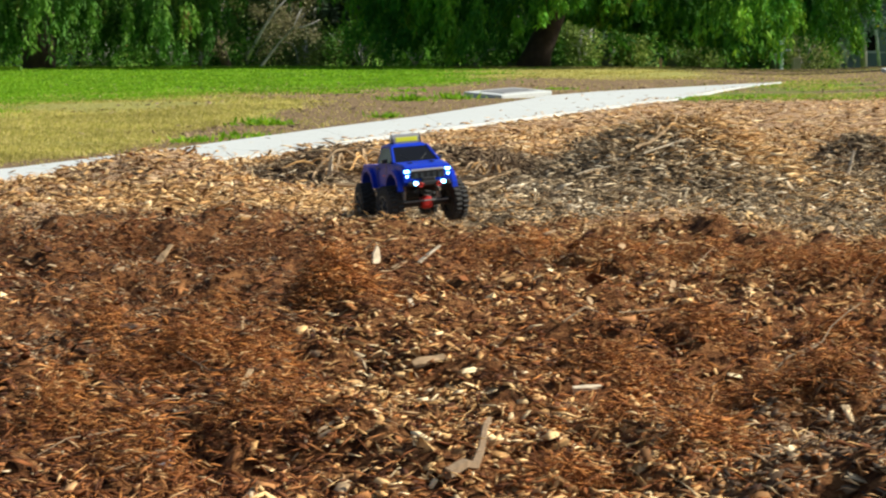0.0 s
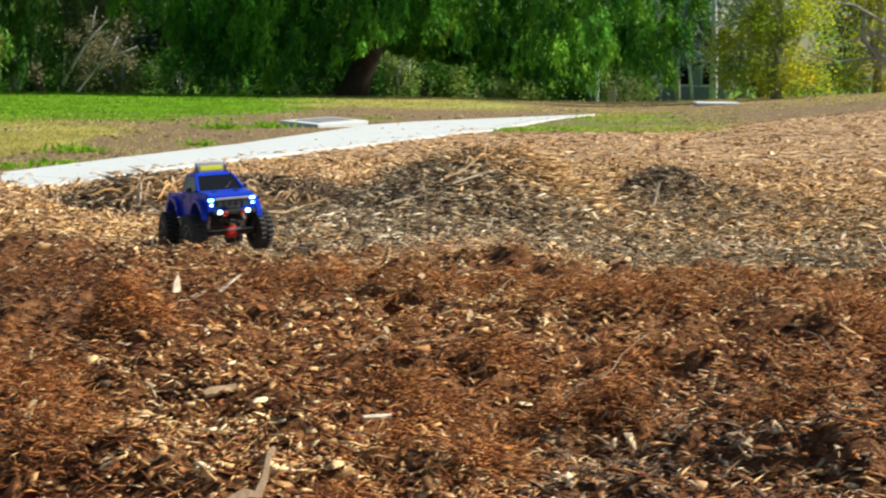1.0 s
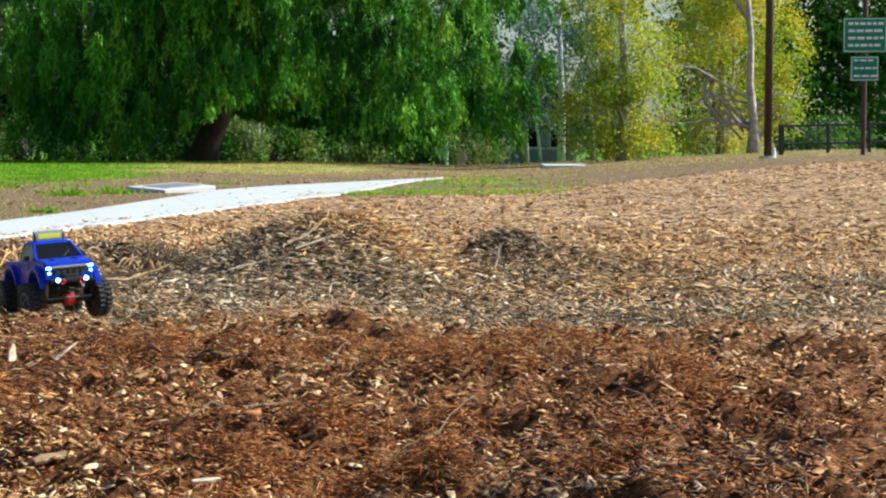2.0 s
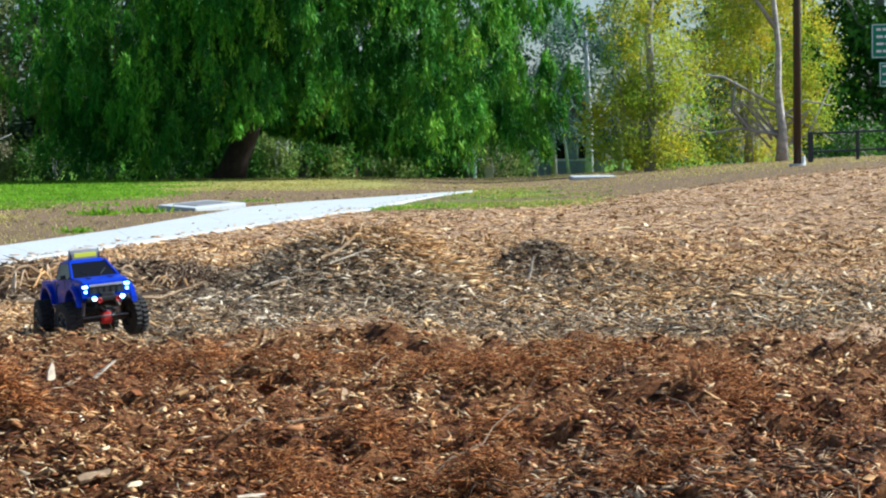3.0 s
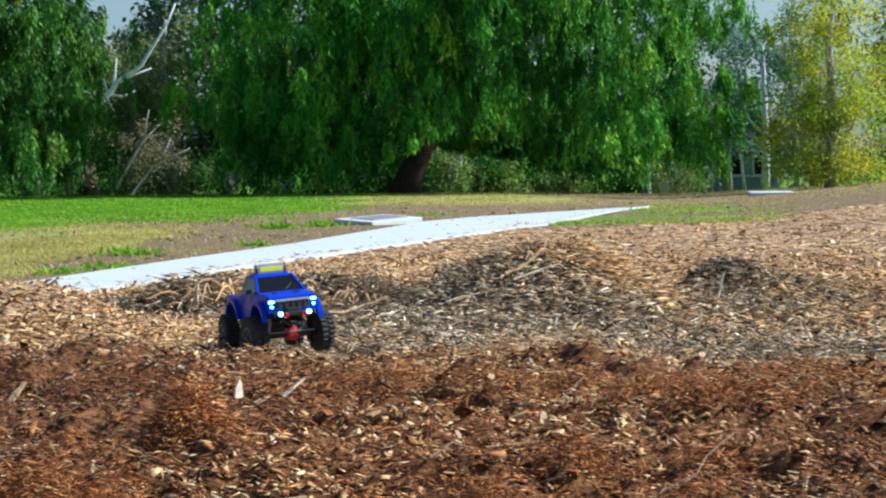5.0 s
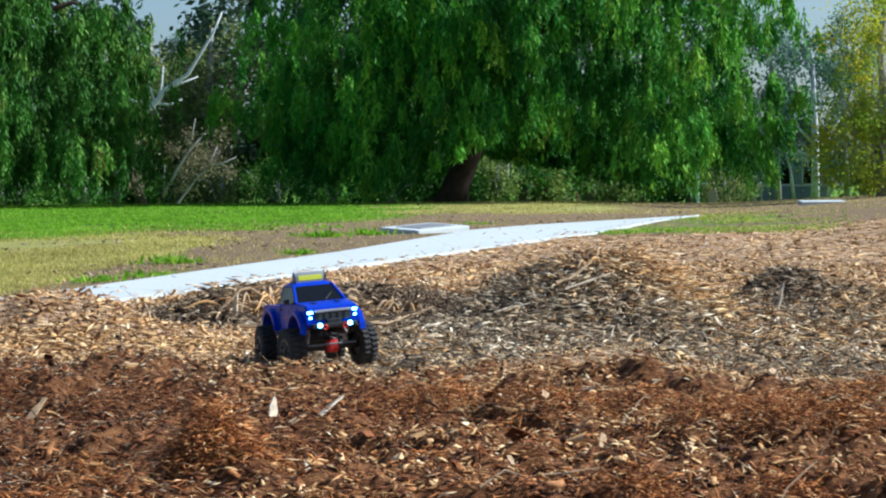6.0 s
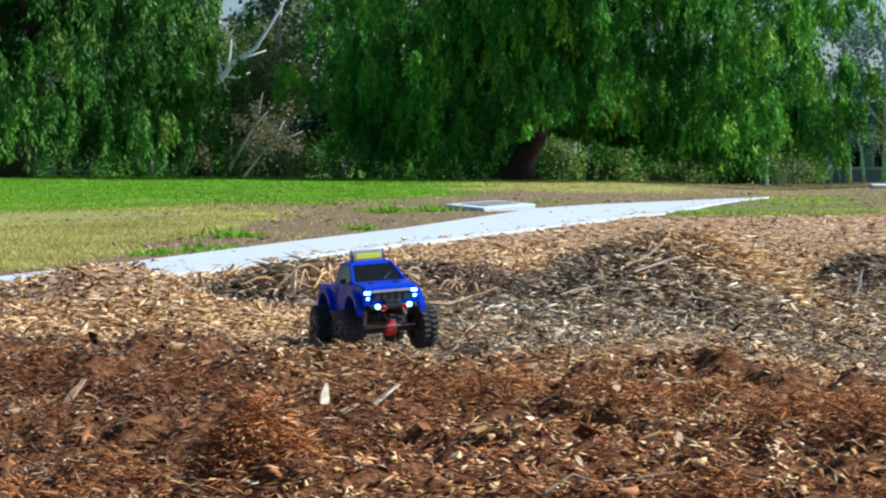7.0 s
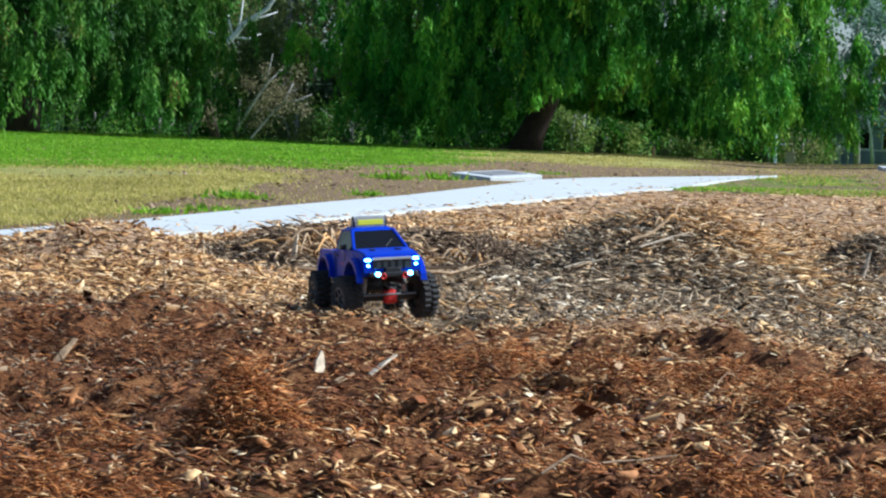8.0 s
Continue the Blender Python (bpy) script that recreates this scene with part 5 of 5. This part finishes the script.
def bare_sprig(az, d, size, seed):
    """A dead branching sprig, its stems arching up and over."""
    r = random.Random(seed)
    x, y = polar(az, d)
    ob = thing("dead_sprig", x, y, float(height(x, y)), label="bare dead branching sprig arching out of the mulch", category="sprig", group="dead sprigs")
    for k in range(7):
        a, ln, up = r.uniform(0, 6.28), size * r.uniform(0.7, 1.3), r.uniform(0.4, 0.9)
        ox, oy = r.gauss(0, size * 0.12), r.gauss(0, size * 0.1)
        pts = [(ox + math.cos(a) * ln * 0.8 * t + r.gauss(0, 0.006), oy + math.sin(a) * ln * 0.5 * t, -0.01 + ln * up * math.sin(2.8 * t)) for t in (0, 0.2, 0.4, 0.6, 0.8, 1.0)]
        stem = part("stem", tube(pts, [0.0046, 0.0042, 0.0038, 0.0032, 0.0026, 0.0016], 5), M_TWIG, ob)
        for j in (2, 3, 4):
            p = Vector(pts[j])
            q = p + Vector((r.uniform(-0.4, 0.4), r.uniform(-0.3, 0.3), r.uniform(0.1, 0.45))) * size
            part("side_shoot", tube([p, p.lerp(q, 0.5) + Vector((0, 0, 0.008)), q], [0.0024, 0.002, 0.001], 4), M_TWIG, stem)


bare_sprig(-0.8, 7.9, 0.13, 1)
bare_sprig(0.1, 7.95, 0.1, 2)
bare_sprig(1.7, 8.0, 0.08, 4)


# bare sprigs standing in the heap, and long pale sticks
for k, (az, d, ln, rise, turn) in enumerate(((-0.9, 7.9, 0.12, 0.13, 70), (-0.5, 8.0, 0.14, 0.10, 110), (-1.4, 8.1, 0.1, 0.09, 60), (0.1, 8.2, 0.12, 0.08, 40), (-4.9, 7.9, 0.1, 0.07, 130), (-6.3, 7.8, 0.12, 0.07, 60), (3.0, 7.6, 0.14, 0.06, 150), (9.3, 5.05, 0.06, 0.05, 70), (-8.6, 4.9, 0.03, 0.1, 90))):
    px, py = polar(az, d)
    twig(px, py, ln, 0.003, turn, rise, 400 + k, "bare dry sprig standing up from the heap")
for k, (az, d, ln, turn) in enumerate(((-3.3, 7.55, 0.42, -4), (-2.2, 7.3, 0.3, 8), (3.4, 7.5, 0.16, 35), (-5.6, 7.2, 0.22, 2))):
    px, py = polar(az, d)
    ob = twig(px, py, ln, 0.009, turn, 0.03, 420 + k, "long pale stick lying across the mulch")
    ob.location.z = 0.02
    ob.data.materials[0] = M_PALE


# ---- loose mulch ----
def scatter(n, dmin, dmax, power, seed, az0=-18.5, az1=22.5):
    """Places spread over the bed: denser nearby."""
    r = np.random.default_rng(seed)
    a = np.radians(r.uniform(az0, az1, n) + r.normal(0, 1.5, n))
    d = (dmin ** power + r.uniform(0, 1, n) * (dmax ** power - dmin ** power)) ** (1 / power)
    x, y = d * np.sin(a), d * np.cos(a)
    keep = r.uniform(0, 1, n) < mulch_amount(x, y)
    return x[keep], y[keep], r


def turn_matrices(yaw, tilt, spin):
    cy, sy, ct, st, cs, ss = np.cos(yaw), np.sin(yaw), np.cos(tilt), np.sin(tilt), np.cos(spin), np.sin(spin)
    n = len(yaw)
    z = np.zeros((n, 3, 3))
    rz, ry, rx = z.copy(), z.copy(), z.copy()
    rz[:, 0, 0], rz[:, 0, 1], rz[:, 1, 0], rz[:, 1, 1], rz[:, 2, 2] = cy, -sy, sy, cy, 1
    ry[:, 0, 0], ry[:, 0, 2], ry[:, 2, 0], ry[:, 2, 2], ry[:, 1, 1] = ct, st, -st, ct, 1
    rx[:, 1, 1], rx[:, 1, 2], rx[:, 2, 1], rx[:, 2, 2], rx[:, 0, 0] = cs, -ss, ss, cs, 1
    return rz @ ry @ rx


CORNERS = np.array([(-1, -1, -1), (1, -1, -1), (1, 1, -1), (-1, 1, -1), (-1, -1, 1), (1, -1, 1), (1, 1, 1), (-1, 1, 1)], float) * 0.5
SIDES = np.array([(4, 5, 6, 7), (0, 1, 5, 4), (1, 2, 6, 5), (2, 3, 7, 6), (3, 0, 4, 7)])


def chip_arrays(x, y, r, long_lo, long_hi, slim, tilt_sd, sides=5):
    n = len(x)
    ln = np.exp(r.uniform(np.log(long_lo), np.log(long_hi), n))
    wd = ln * r.uniform(slim[0], slim[1], n)
    th = np.minimum(wd * r.uniform(0.12, 0.3, n), 0.004)
    c = CORNERS[None] * np.stack([ln, wd, th], 1)[:, None, :]
    c *= 1 + r.uniform(-0.3, 0.3, (n, 8, 1)) * np.array([1, 1, 0.4])
    c[:, :, 1] *= np.where(CORNERS[None, :, 0] > 0, r.uniform(0.4, 1.0, (n, 1)), 1.0)
    c[:, :, 1] += np.where(CORNERS[None, :, 0] > 0, r.uniform(-0.25, 0.25, (n, 1)), 0.0) * wd[:, None]
    m = turn_matrices(r.uniform(0, 6.283, n), np.radians(r.normal(0, tilt_sd, n)), np.radians(r.normal(0, tilt_sd, n)))
    c = np.einsum("nij,nkj->nki", m, c)
    z = height(x, y) + r.uniform(-0.004, 0.008, n) + 0.2 * ln * r.uniform(0, 1, n) ** 2
    c += np.stack([x, y, z], 1)[:, None, :]
    f = (np.arange(n)[:, None, None] * 8 + SIDES[None, [0, 1, 3, 2, 4][:sides]]).reshape(-1, 4)
    return c.reshape(-1, 3), f


def fibre_arrays(x, y, r, lo, hi, thick, tilt_sd=20):
    """Bent three-sided shreds that run out to a point."""
    n = len(x)
    ln = np.exp(r.uniform(np.log(lo), np.log(hi), n))
    yaw, tilt, bend = r.uniform(0, 6.283, n), np.radians(r.normal(6, tilt_sd, n)), r.normal(0, 0.32, n)
    v = np.zeros((n, 5, 3))
    p = np.stack([x, y, height(x, y) + r.uniform(0, 0.016, n)], 1)
    for k, slot in ((0, 0), (1, 1), (2, 4)):
        if k == 1:
            rad = thick * 1.25 * np.exp(r.normal(0, 0.4, n))
            side = np.stack([-np.sin(yaw), np.cos(yaw), np.zeros(n)], 1)
            for q in range(3):
                v[:, 1 + q] = p + side * (math.cos(q * 2.0944) * rad)[:, None]
                v[:, 1 + q, 2] += math.sin(q * 2.0944) * rad
        else:
            v[:, slot] = p
        p = p + np.stack([np.cos(yaw) * np.cos(tilt), np.sin(yaw) * np.cos(tilt), np.sin(tilt)], 1) * (ln / 2)[:, None]
        yaw, tilt = yaw + bend, tilt - np.radians(16)
    f = [(0, 2, 1), (0, 3, 2), (0, 1, 3), (1, 2, 4), (2, 3, 4), (3, 1, 4)]
    return v.reshape(-1, 3), (np.arange(n)[:, None, None] * 5 + np.array(f)[None]).reshape(-1, 3)


def dark_amount(x, y):
    """1 where darker pieces lie: dark bark at left, painted shade at near right."""
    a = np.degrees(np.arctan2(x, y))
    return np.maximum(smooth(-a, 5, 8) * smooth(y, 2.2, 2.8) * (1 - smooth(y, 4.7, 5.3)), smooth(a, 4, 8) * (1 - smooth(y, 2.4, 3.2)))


def build_mulch():
    sets = {"red": [], "tan": [], "grey": [], "dark": [], "fluff": []}
    for n, dmin, dmax, power, seed, lo, hi, slim in ((50000, 1.7, 7.5, 0.8, 41, 0.005, 0.024, (0.3, 0.75)), (42000, 6.0, 12.0, 1.3, 42, 0.013, 0.055, (0.14, 0.42)), (48000, 9.5, 24.0, 1.1, 43, 0.022, 0.085, (0.13, 0.36))):
        x, y, r = scatter(n, dmin, dmax, power, seed)
        red, grey = zones(x, y)
        u = r.uniform(0, 1, len(x))
        pick = np.where(u < red * 0.94, 0, np.where(u < red * 0.94 + grey * 0.85, 2, 1))
        for key, idx in (("red", 0), ("tan", 1), ("grey", 2)):
            s = pick == idx
            if dmin < 5 and idx == 1:
                dark_share = dark_amount(x, y)
                # tan chips give way to red and dark pieces where the bed is darkened
                bark = s & (r.uniform(0, 1, len(x)) < 0.35 + 0.62 * dark_share)
                darkened = bark & (r.uniform(0, 1, len(x)) < 0.85 * dark_share)
                s, bark = s & ~darkened, bark & ~darkened
                sets["dark"].append(chip_arrays(x[darkened], y[darkened], r, lo, hi, slim, 21))
                s = s & ~bark
                sets["red"].append(chip_arrays(x[bark], y[bark], r, lo, hi, slim, 21))
            if idx == 0:
                s = s & (r.uniform(0, 1, len(x)) < 0.75)
            close = s & (y < 3.4)
            sets[key].append(chip_arrays(x[close], y[close], r, lo, hi, slim, 21))
            s = s & ~close
            sets[key].append(chip_arrays(x[s], y[s], r, lo, hi, slim, 21 if dmin < 9 else 9, 3))
    x, y, r = scatter(9000, 0.4, 12.0, 1.3, 47, -180, 180)
    sets["tan"].append(chip_arrays(x[::2], y[::2], r, 0.015, 0.06, (0.18, 0.5), 22, 3))
    sets["red"].append(chip_arrays(x[1::2], y[1::2], r, 0.015, 0.05, (0.18, 0.5), 22, 3))
    for n, dmin, dmax, seed, lo, hi, th in ((64000, 1.7, 6.0, 44, 0.012, 0.048, 0.0011), (26000, 5.3, 10.0, 45, 0.025, 0.1, 0.0019)):
        x, y, r = scatter(n, dmin, dmax, 1.0, seed)
        red, grey = zones(x, y)
        u = r.uniform(0, 1, len(x))
        pick = np.where(u < red, 0, np.where(u < red + grey, 2, 1))
        pick = np.where((pick == 0) & (r.uniform(0, 1, len(x)) < 0.15 + 0.75 * smooth(x / y + 0.12 * wobble(x, y, 5, 33), -0.07, 0.05)), 3, pick)
        pick = np.where((pick != 2) & (r.uniform(0, 1, len(x)) < 0.5 * dark_amount(x, y)), 4, pick)
        for key, idx in (("red", 0), ("fluff", 3), ("tan", 1), ("grey", 2), ("dark", 4)):
            s = pick == idx
            if idx == 1:
                s = s & (r.uniform(0, 1, len(x)) < 0.5)
            sets[key].append(fibre_arrays(x[s], y[s], r, lo, hi, th))
    # tangled straw and shreds on the heaps
    r = np.random.default_rng(46)
    for i, (cx, cy, sx, sy, h, turn) in enumerate(LUMPS[:9]):
        n = int((3600 if i in (7, 8) else 1700) * (sx * sy / 0.1) ** 0.6)
        x, y = cx + r.normal(0, sx * 0.75, n), cy - 0.12 + r.normal(0, sy * 0.75, n)
        sets[("tan", "grey", "tan", "grey", "tan", "grey", "tan", "dark", "dark")[i]].append(fibre_arrays(x[::2], y[::2], r, 0.03, 0.13, 0.0022, 14))
        sets["dark" if i in (5, 7, 8) else "tan" if i == 6 else "grey"].append(chip_arrays(x[1::2], y[1::2], r, 0.02, 0.065, (0.08, 0.28), 20))
    # coarser chips where the bed is bare of bark fibre
    n = 9000
    a, d = np.radians(r.uniform(-15, 15, n)), r.uniform(1.75, 3.1, n)
    x, y = d * np.sin(a), d * np.cos(a)
    s = r.uniform(0, 1, n) < (1 - zones(x, y)[0]) * smooth(wobble(x, y, 5, 31), -0.25, 0.25) * smooth(x / y, -0.2, -0.12) * (1 - smooth(x / y, 0.1, 0.16)) + 0.25 * smooth(x / y, -0.16, -0.1) * (1 - smooth(x / y, 0.06, 0.12)) * (1 - smooth(y, 2.5, 3.0))
    sets["tan"].append(chip_arrays(x[s], y[s], r, 0.01, 0.028, (0.25, 0.55), 26))
    # straw tufts
    for az, d, w, n in ((-5.3, 7.95, 0.07, 420), (-0.6, 6.5, 0.05, 160), (-2.6, 8.0, 0.1, 300), (-9.5, 6.6, 0.2, 500), (4.6, 8.0, 0.12, 500), (5.6, 7.95, 0.16, 700), (6.8, 7.9, 0.16, 500), (11.5, 7.2, 0.3, 700), (15.0, 7.0, 0.3, 700)):
        cx, cy = polar(az, d)
        sets["tan"].append(fibre_arrays(cx + r.normal(0, w, n), cy + r.normal(0, w, n), r, 0.05, 0.15, 0.0024, 10))
    # fluffy tufts of bark fibre
    tufts = [(float(a), float(b), 0.045, 480) for a, b in zip(r.uniform(-14, 17, 26), r.uniform(2.3, 4.0, 26))]
    for az, d, w, n in tufts + [(-6.0, 3.1, 0.06, 2600), (-9.8, 2.7, 0.08, 1500), (-11.5, 3.2, 0.09, 1500), (0.3, 4.1, 0.12, 1800), (8.0, 3.7, 0.12, 1600), (12.0, 3.8, 0.12, 1500), (-9.5, 3.15, 0.08, 1200), (-7.8, 2.25, 0.07, 1000), (-11.5, 2.05, 0.06, 900), (5.5, 2.15, 0.07, 900), (1.5, 2.05, 0.05, 700), (7.0, 2.7, 0.08, 900), (-4.0, 3.6, 0.07, 900), (2.6, 3.9, 0.08, 1100), (10.0, 4.0, 0.12, 1200), (-8.0, 4.2, 0.12, 1200), (-12.5, 4.4, 0.12, 1000), (3.0, 2.8, 0.07, 1000), (-2.0, 4.3, 0.1, 1200), (15.0, 4.0, 0.12, 1200), (5.5, 4.05, 0.1, 1200)]:
        cx, cy = polar(az, d)
        w *= 0.8
        x, y = cx + r.normal(0, w, n), cy + r.normal(0, w * 0.8, n)
        v, f = fibre_arrays(x, y, r, 0.015, 0.045, 0.0007)
        v[:, 2] += np.repeat((0.085 if d < 3.2 and az < -4 else 0.04) * np.exp(-((x - cx) ** 2 + (y - cy) ** 2) / (w * w)) * r.uniform(0.2, 1, n) ** 0.5, 5)
        sets["fluff" if az > -2 or d < 3.3 else "red"].append((v, f))
    for key, mat, name, label in (("fluff", M_FLUFF, "bark_fibre", "fluffy orange-brown tufts of shredded bark fibre"), ("red", M_RED, "bark_mulch", "shredded red-brown bark mulch over the near ground"), ("tan", M_TAN, "wood_chips", "tan wood-chip mulch spread over the bed"), ("grey", M_GREY, "shredded_straw", "grey-brown straw and shredded wood on the mounds"), ("dark", M_DARKTWIG, "twig_litter", "dark brown twigs and shreds heaped on the mulch, darker pieces at its near sides")):
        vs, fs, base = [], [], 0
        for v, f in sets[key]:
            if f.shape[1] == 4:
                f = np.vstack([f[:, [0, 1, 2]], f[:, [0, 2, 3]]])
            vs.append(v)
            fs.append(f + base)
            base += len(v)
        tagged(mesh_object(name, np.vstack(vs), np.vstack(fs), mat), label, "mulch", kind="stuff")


build_mulch()


# ---- larger chips lying on top ----
def build_large_chips():
    r = random.Random(77)
    kinds = []
    for k in range(14):
        ob = part("wood_chip", splinter(r.uniform(0.025, 0.055), r.uniform(0.006, 0.014), 0.004, 300 + k), M_PALE if k % 3 else M_TAN, ground)
        kinds.append(ob)
    count = 0
    while count < 200:
        az, d = r.uniform(-16, 20), r.uniform(2.6, 8.5)
        x, y = polar(az, d)
        if mulch_amount(x, y) < 0.5:
            continue
        if count < 14:
            ob = kinds[count]
        else:
            ob = new("wood_chip", kinds[r.randrange(14)].data)
            ob.parent = ground
        ob.matrix_world = pose(x, y, float(height(x, y)) + 0.011, r.gauss(0, 22), r.gauss(0, 20), r.uniform(0, 360))
        count += 1


build_large_chips()


def build_path_litter():
    """Chips and leaf scraps spilled on the path."""
    r = np.random.default_rng(81)
    n = 420
    t = r.uniform(0.15, 1, n) ** 1.2
    q = np.array(PATH_NEAR)
    p = np.array(PATH_FAR)
    u = np.linspace(0, 1, len(q))
    e = np.abs(r.normal(0, 0.22, n)) % 1.0
    e = np.where(r.uniform(0, 1, n) < 0.25, r.uniform(0, 1, n), e * 0.35)
    ax, ay = np.interp(t, u, q[:, 0]), np.interp(t, u, q[:, 1])
    bx, by = np.interp(t, u, p[:, 0]), np.interp(t, u, p[:, 1])
    x, y = ax + (bx - ax) * e, ay + (by - ay) * e
    v, f = chip_arrays(x, y, r, 0.012, 0.05, (0.2, 0.5), 8)
    z = np.repeat(np.interp(y, PROFILE_Y, PROFILE_Z) + 0.024 - height(x, y), 8)
    v[:, 2] += z
    tagged(mesh_object("path_litter", v, f, M_TAN), "scattered wood chips and leaf scraps on the concrete path", "litter", kind="stuff")


build_path_litter()


def build_dirt_litter():
    """Dry leaf scraps and small clods on the bare ground beside the path."""
    r = np.random.default_rng(83)
    n = 5200
    a, d = np.radians(r.uniform(-14, 12, n)), r.uniform(11, 34, n)
    x, y = d * np.sin(a), d * np.cos(a)
    bare = (1 - smooth(x - path_x(y, PATH_FAR), -0.3, -0.05)) * (y < 26) + (y >= 27) * 0.5 + (1 - mulch_amount(x, y)) * (x > path_x(y, PATH_NEAR) + 0.1) * (y < 26)
    s = r.uniform(0, 1, n) < bare * smooth(wobble(x, y, 1.7, 84), -0.35, 0.25)
    v, f = chip_arrays(x[s], y[s], r, 0.015, 0.055, (0.3, 0.8), 16, 3)
    tagged(mesh_object("dirt_litter", v, f, M_TWIG), "dry leaf scraps and clods on bare dirt", "litter", kind="stuff")


build_dirt_litter()


# ---- grass ----
def blades(name, x, y, r, lo, hi, width, mat, label, lean=0.5):
    n = len(x)
    h = r.uniform(lo, hi, n)
    a = r.uniform(0, 6.283, n)
    z = height(x, y) - 0.004
    b = np.stack([x, y, z], 1)
    side = np.stack([np.cos(a), np.sin(a), np.zeros(n)], 1) * (width * r.uniform(0.6, 1.4, n) / 2)[:, None]
    tip = b + np.stack([r.normal(0, lean, n) * h, r.normal(0, lean, n) * h, h], 1)
    v = np.stack([b - side, b + side, tip], 1).reshape(-1, 3)
    return tagged(mesh_object(name, v, np.arange(3 * n).reshape(n, 3), mat), label, "grass", kind="stuff")


def build_grass():
    r = np.random.default_rng(61)
    n = 620000
    a = np.radians(r.uniform(-18.5, 22.5, n))
    d = 1 / r.uniform(1 / 50, 1 / 9.0, n)
    x, y = d * np.sin(a), d * np.cos(a)
    az = np.degrees(a)
    left = 1 - smooth(x - path_x(y, PATH_FAR), -0.25, -0.02)
    over = np.where(y > 26.5, 1.0, left) * (1 - smooth(d, 45, 50))
    patch = wobble(x, y, 1.3, 21) + 0.7 * wobble(x, y, 4.5, 22)
    lawn = smooth(d - (26 + 0.7 * np.clip(az + 3, -20, 9)) + 5 * patch, -3, 3) * (1 - smooth(az + 2 * patch, -3.0, 0.5)) * over
    strip = smooth(d, 17.2, 18.5) * (1 - smooth(d, 27, 31)) * smooth(az, 4.3, 5.2) * (1 - smooth(az + 3 * patch, 9, 13)) * smooth(patch, -0.3, 0.15) * smooth(x - path_x(y, PATH_NEAR), -0.05, 0.08)
    dry = np.clip(over * smooth(-az + 5 * patch, 5.0, 8.5) * smooth(patch, -0.55, 0.0) * dry_cover(x, y, az, d, patch), 0, 1) + over * smooth(d, 27, 33) * smooth(patch, -0.5, 0.2) * (1 - 0.65 * smooth(az, 4, 7))
    u = r.uniform(0, 1, n)
    for name, m, lo, hi, mat, label in (("lawn_grass", u < np.maximum(lawn, strip * 0.3), 0.012, 0.04, M_BLADE, "short bright green lawn grass"),
                                        ("dry_grass", (u >= np.maximum(lawn, strip * 0.3)) & (r.uniform(0, 1, n) < np.maximum(np.maximum(dry * 0.8, strip * 0.6), 0.035 * over + 0.02 * smooth(az, 8, 10) * (1 - mulch_amount(x, y)))), 0.012, 0.035, M_DRY, "short straw-coloured dry grass")):
        w = 0.003 + 0.0007 * d[m]
        blades(name, x[m], y[m], r, lo, hi, w, mat, label)


build_grass()


def weed(x, y, count, spread, seed, tall):
    r = np.random.default_rng(seed)
    ob = thing("weed_tuft", x, y, float(height(x, y)), label="low green weed tuft on bare dirt", category="weed", group="weed tufts")
    n = int(count * 1.4)
    p = r.normal(size=(n, 3)) * np.array([spread, spread * 0.6, 0]) + np.array([0, 0, 0.0])
    ax = r.normal(size=(n, 3)) * np.array([0.7, 0.7, 0.3]) + np.array([0, 0, 0.7])
    global rng
    rng = r
    leaves("leaves", p, ax, r.uniform(0.05, 0.12, n) * tall, r.uniform(0.012, 0.024, n), M_BLADE, ob)


for k, (az, d, cnt, sp, tall) in enumerate(((-2.0, 18.6, 110, 0.1, 1.0), (-3.45, 18.0, 100, 0.09, 1.0), (-3.5, 21.8, 60, 0.14, 0.6), (-3.9, 18.4, 30, 0.1, 0.6), (-7.6, 12.9, 80, 0.09, 0.8), (-5.5, 21.3, 70, 0.16, 0.6), (-4.1, 14.2, 40, 0.06, 0.6), (-8.3, 11.3, 45, 0.09, 0.6), (-9.9, 10.9, 45, 0.09, 0.6),
                                             (1.2, 23.0, 60, 0.15, 0.5), (5.0, 18.3, 90, 0.12, 0.35), (6.0, 18.9, 110, 0.2, 0.35), (7.3, 19.6, 90, 0.25, 0.35))):
    wx, wy = polar(az, d)
    weed(wx, wy, cnt, sp, 200 + k, tall)
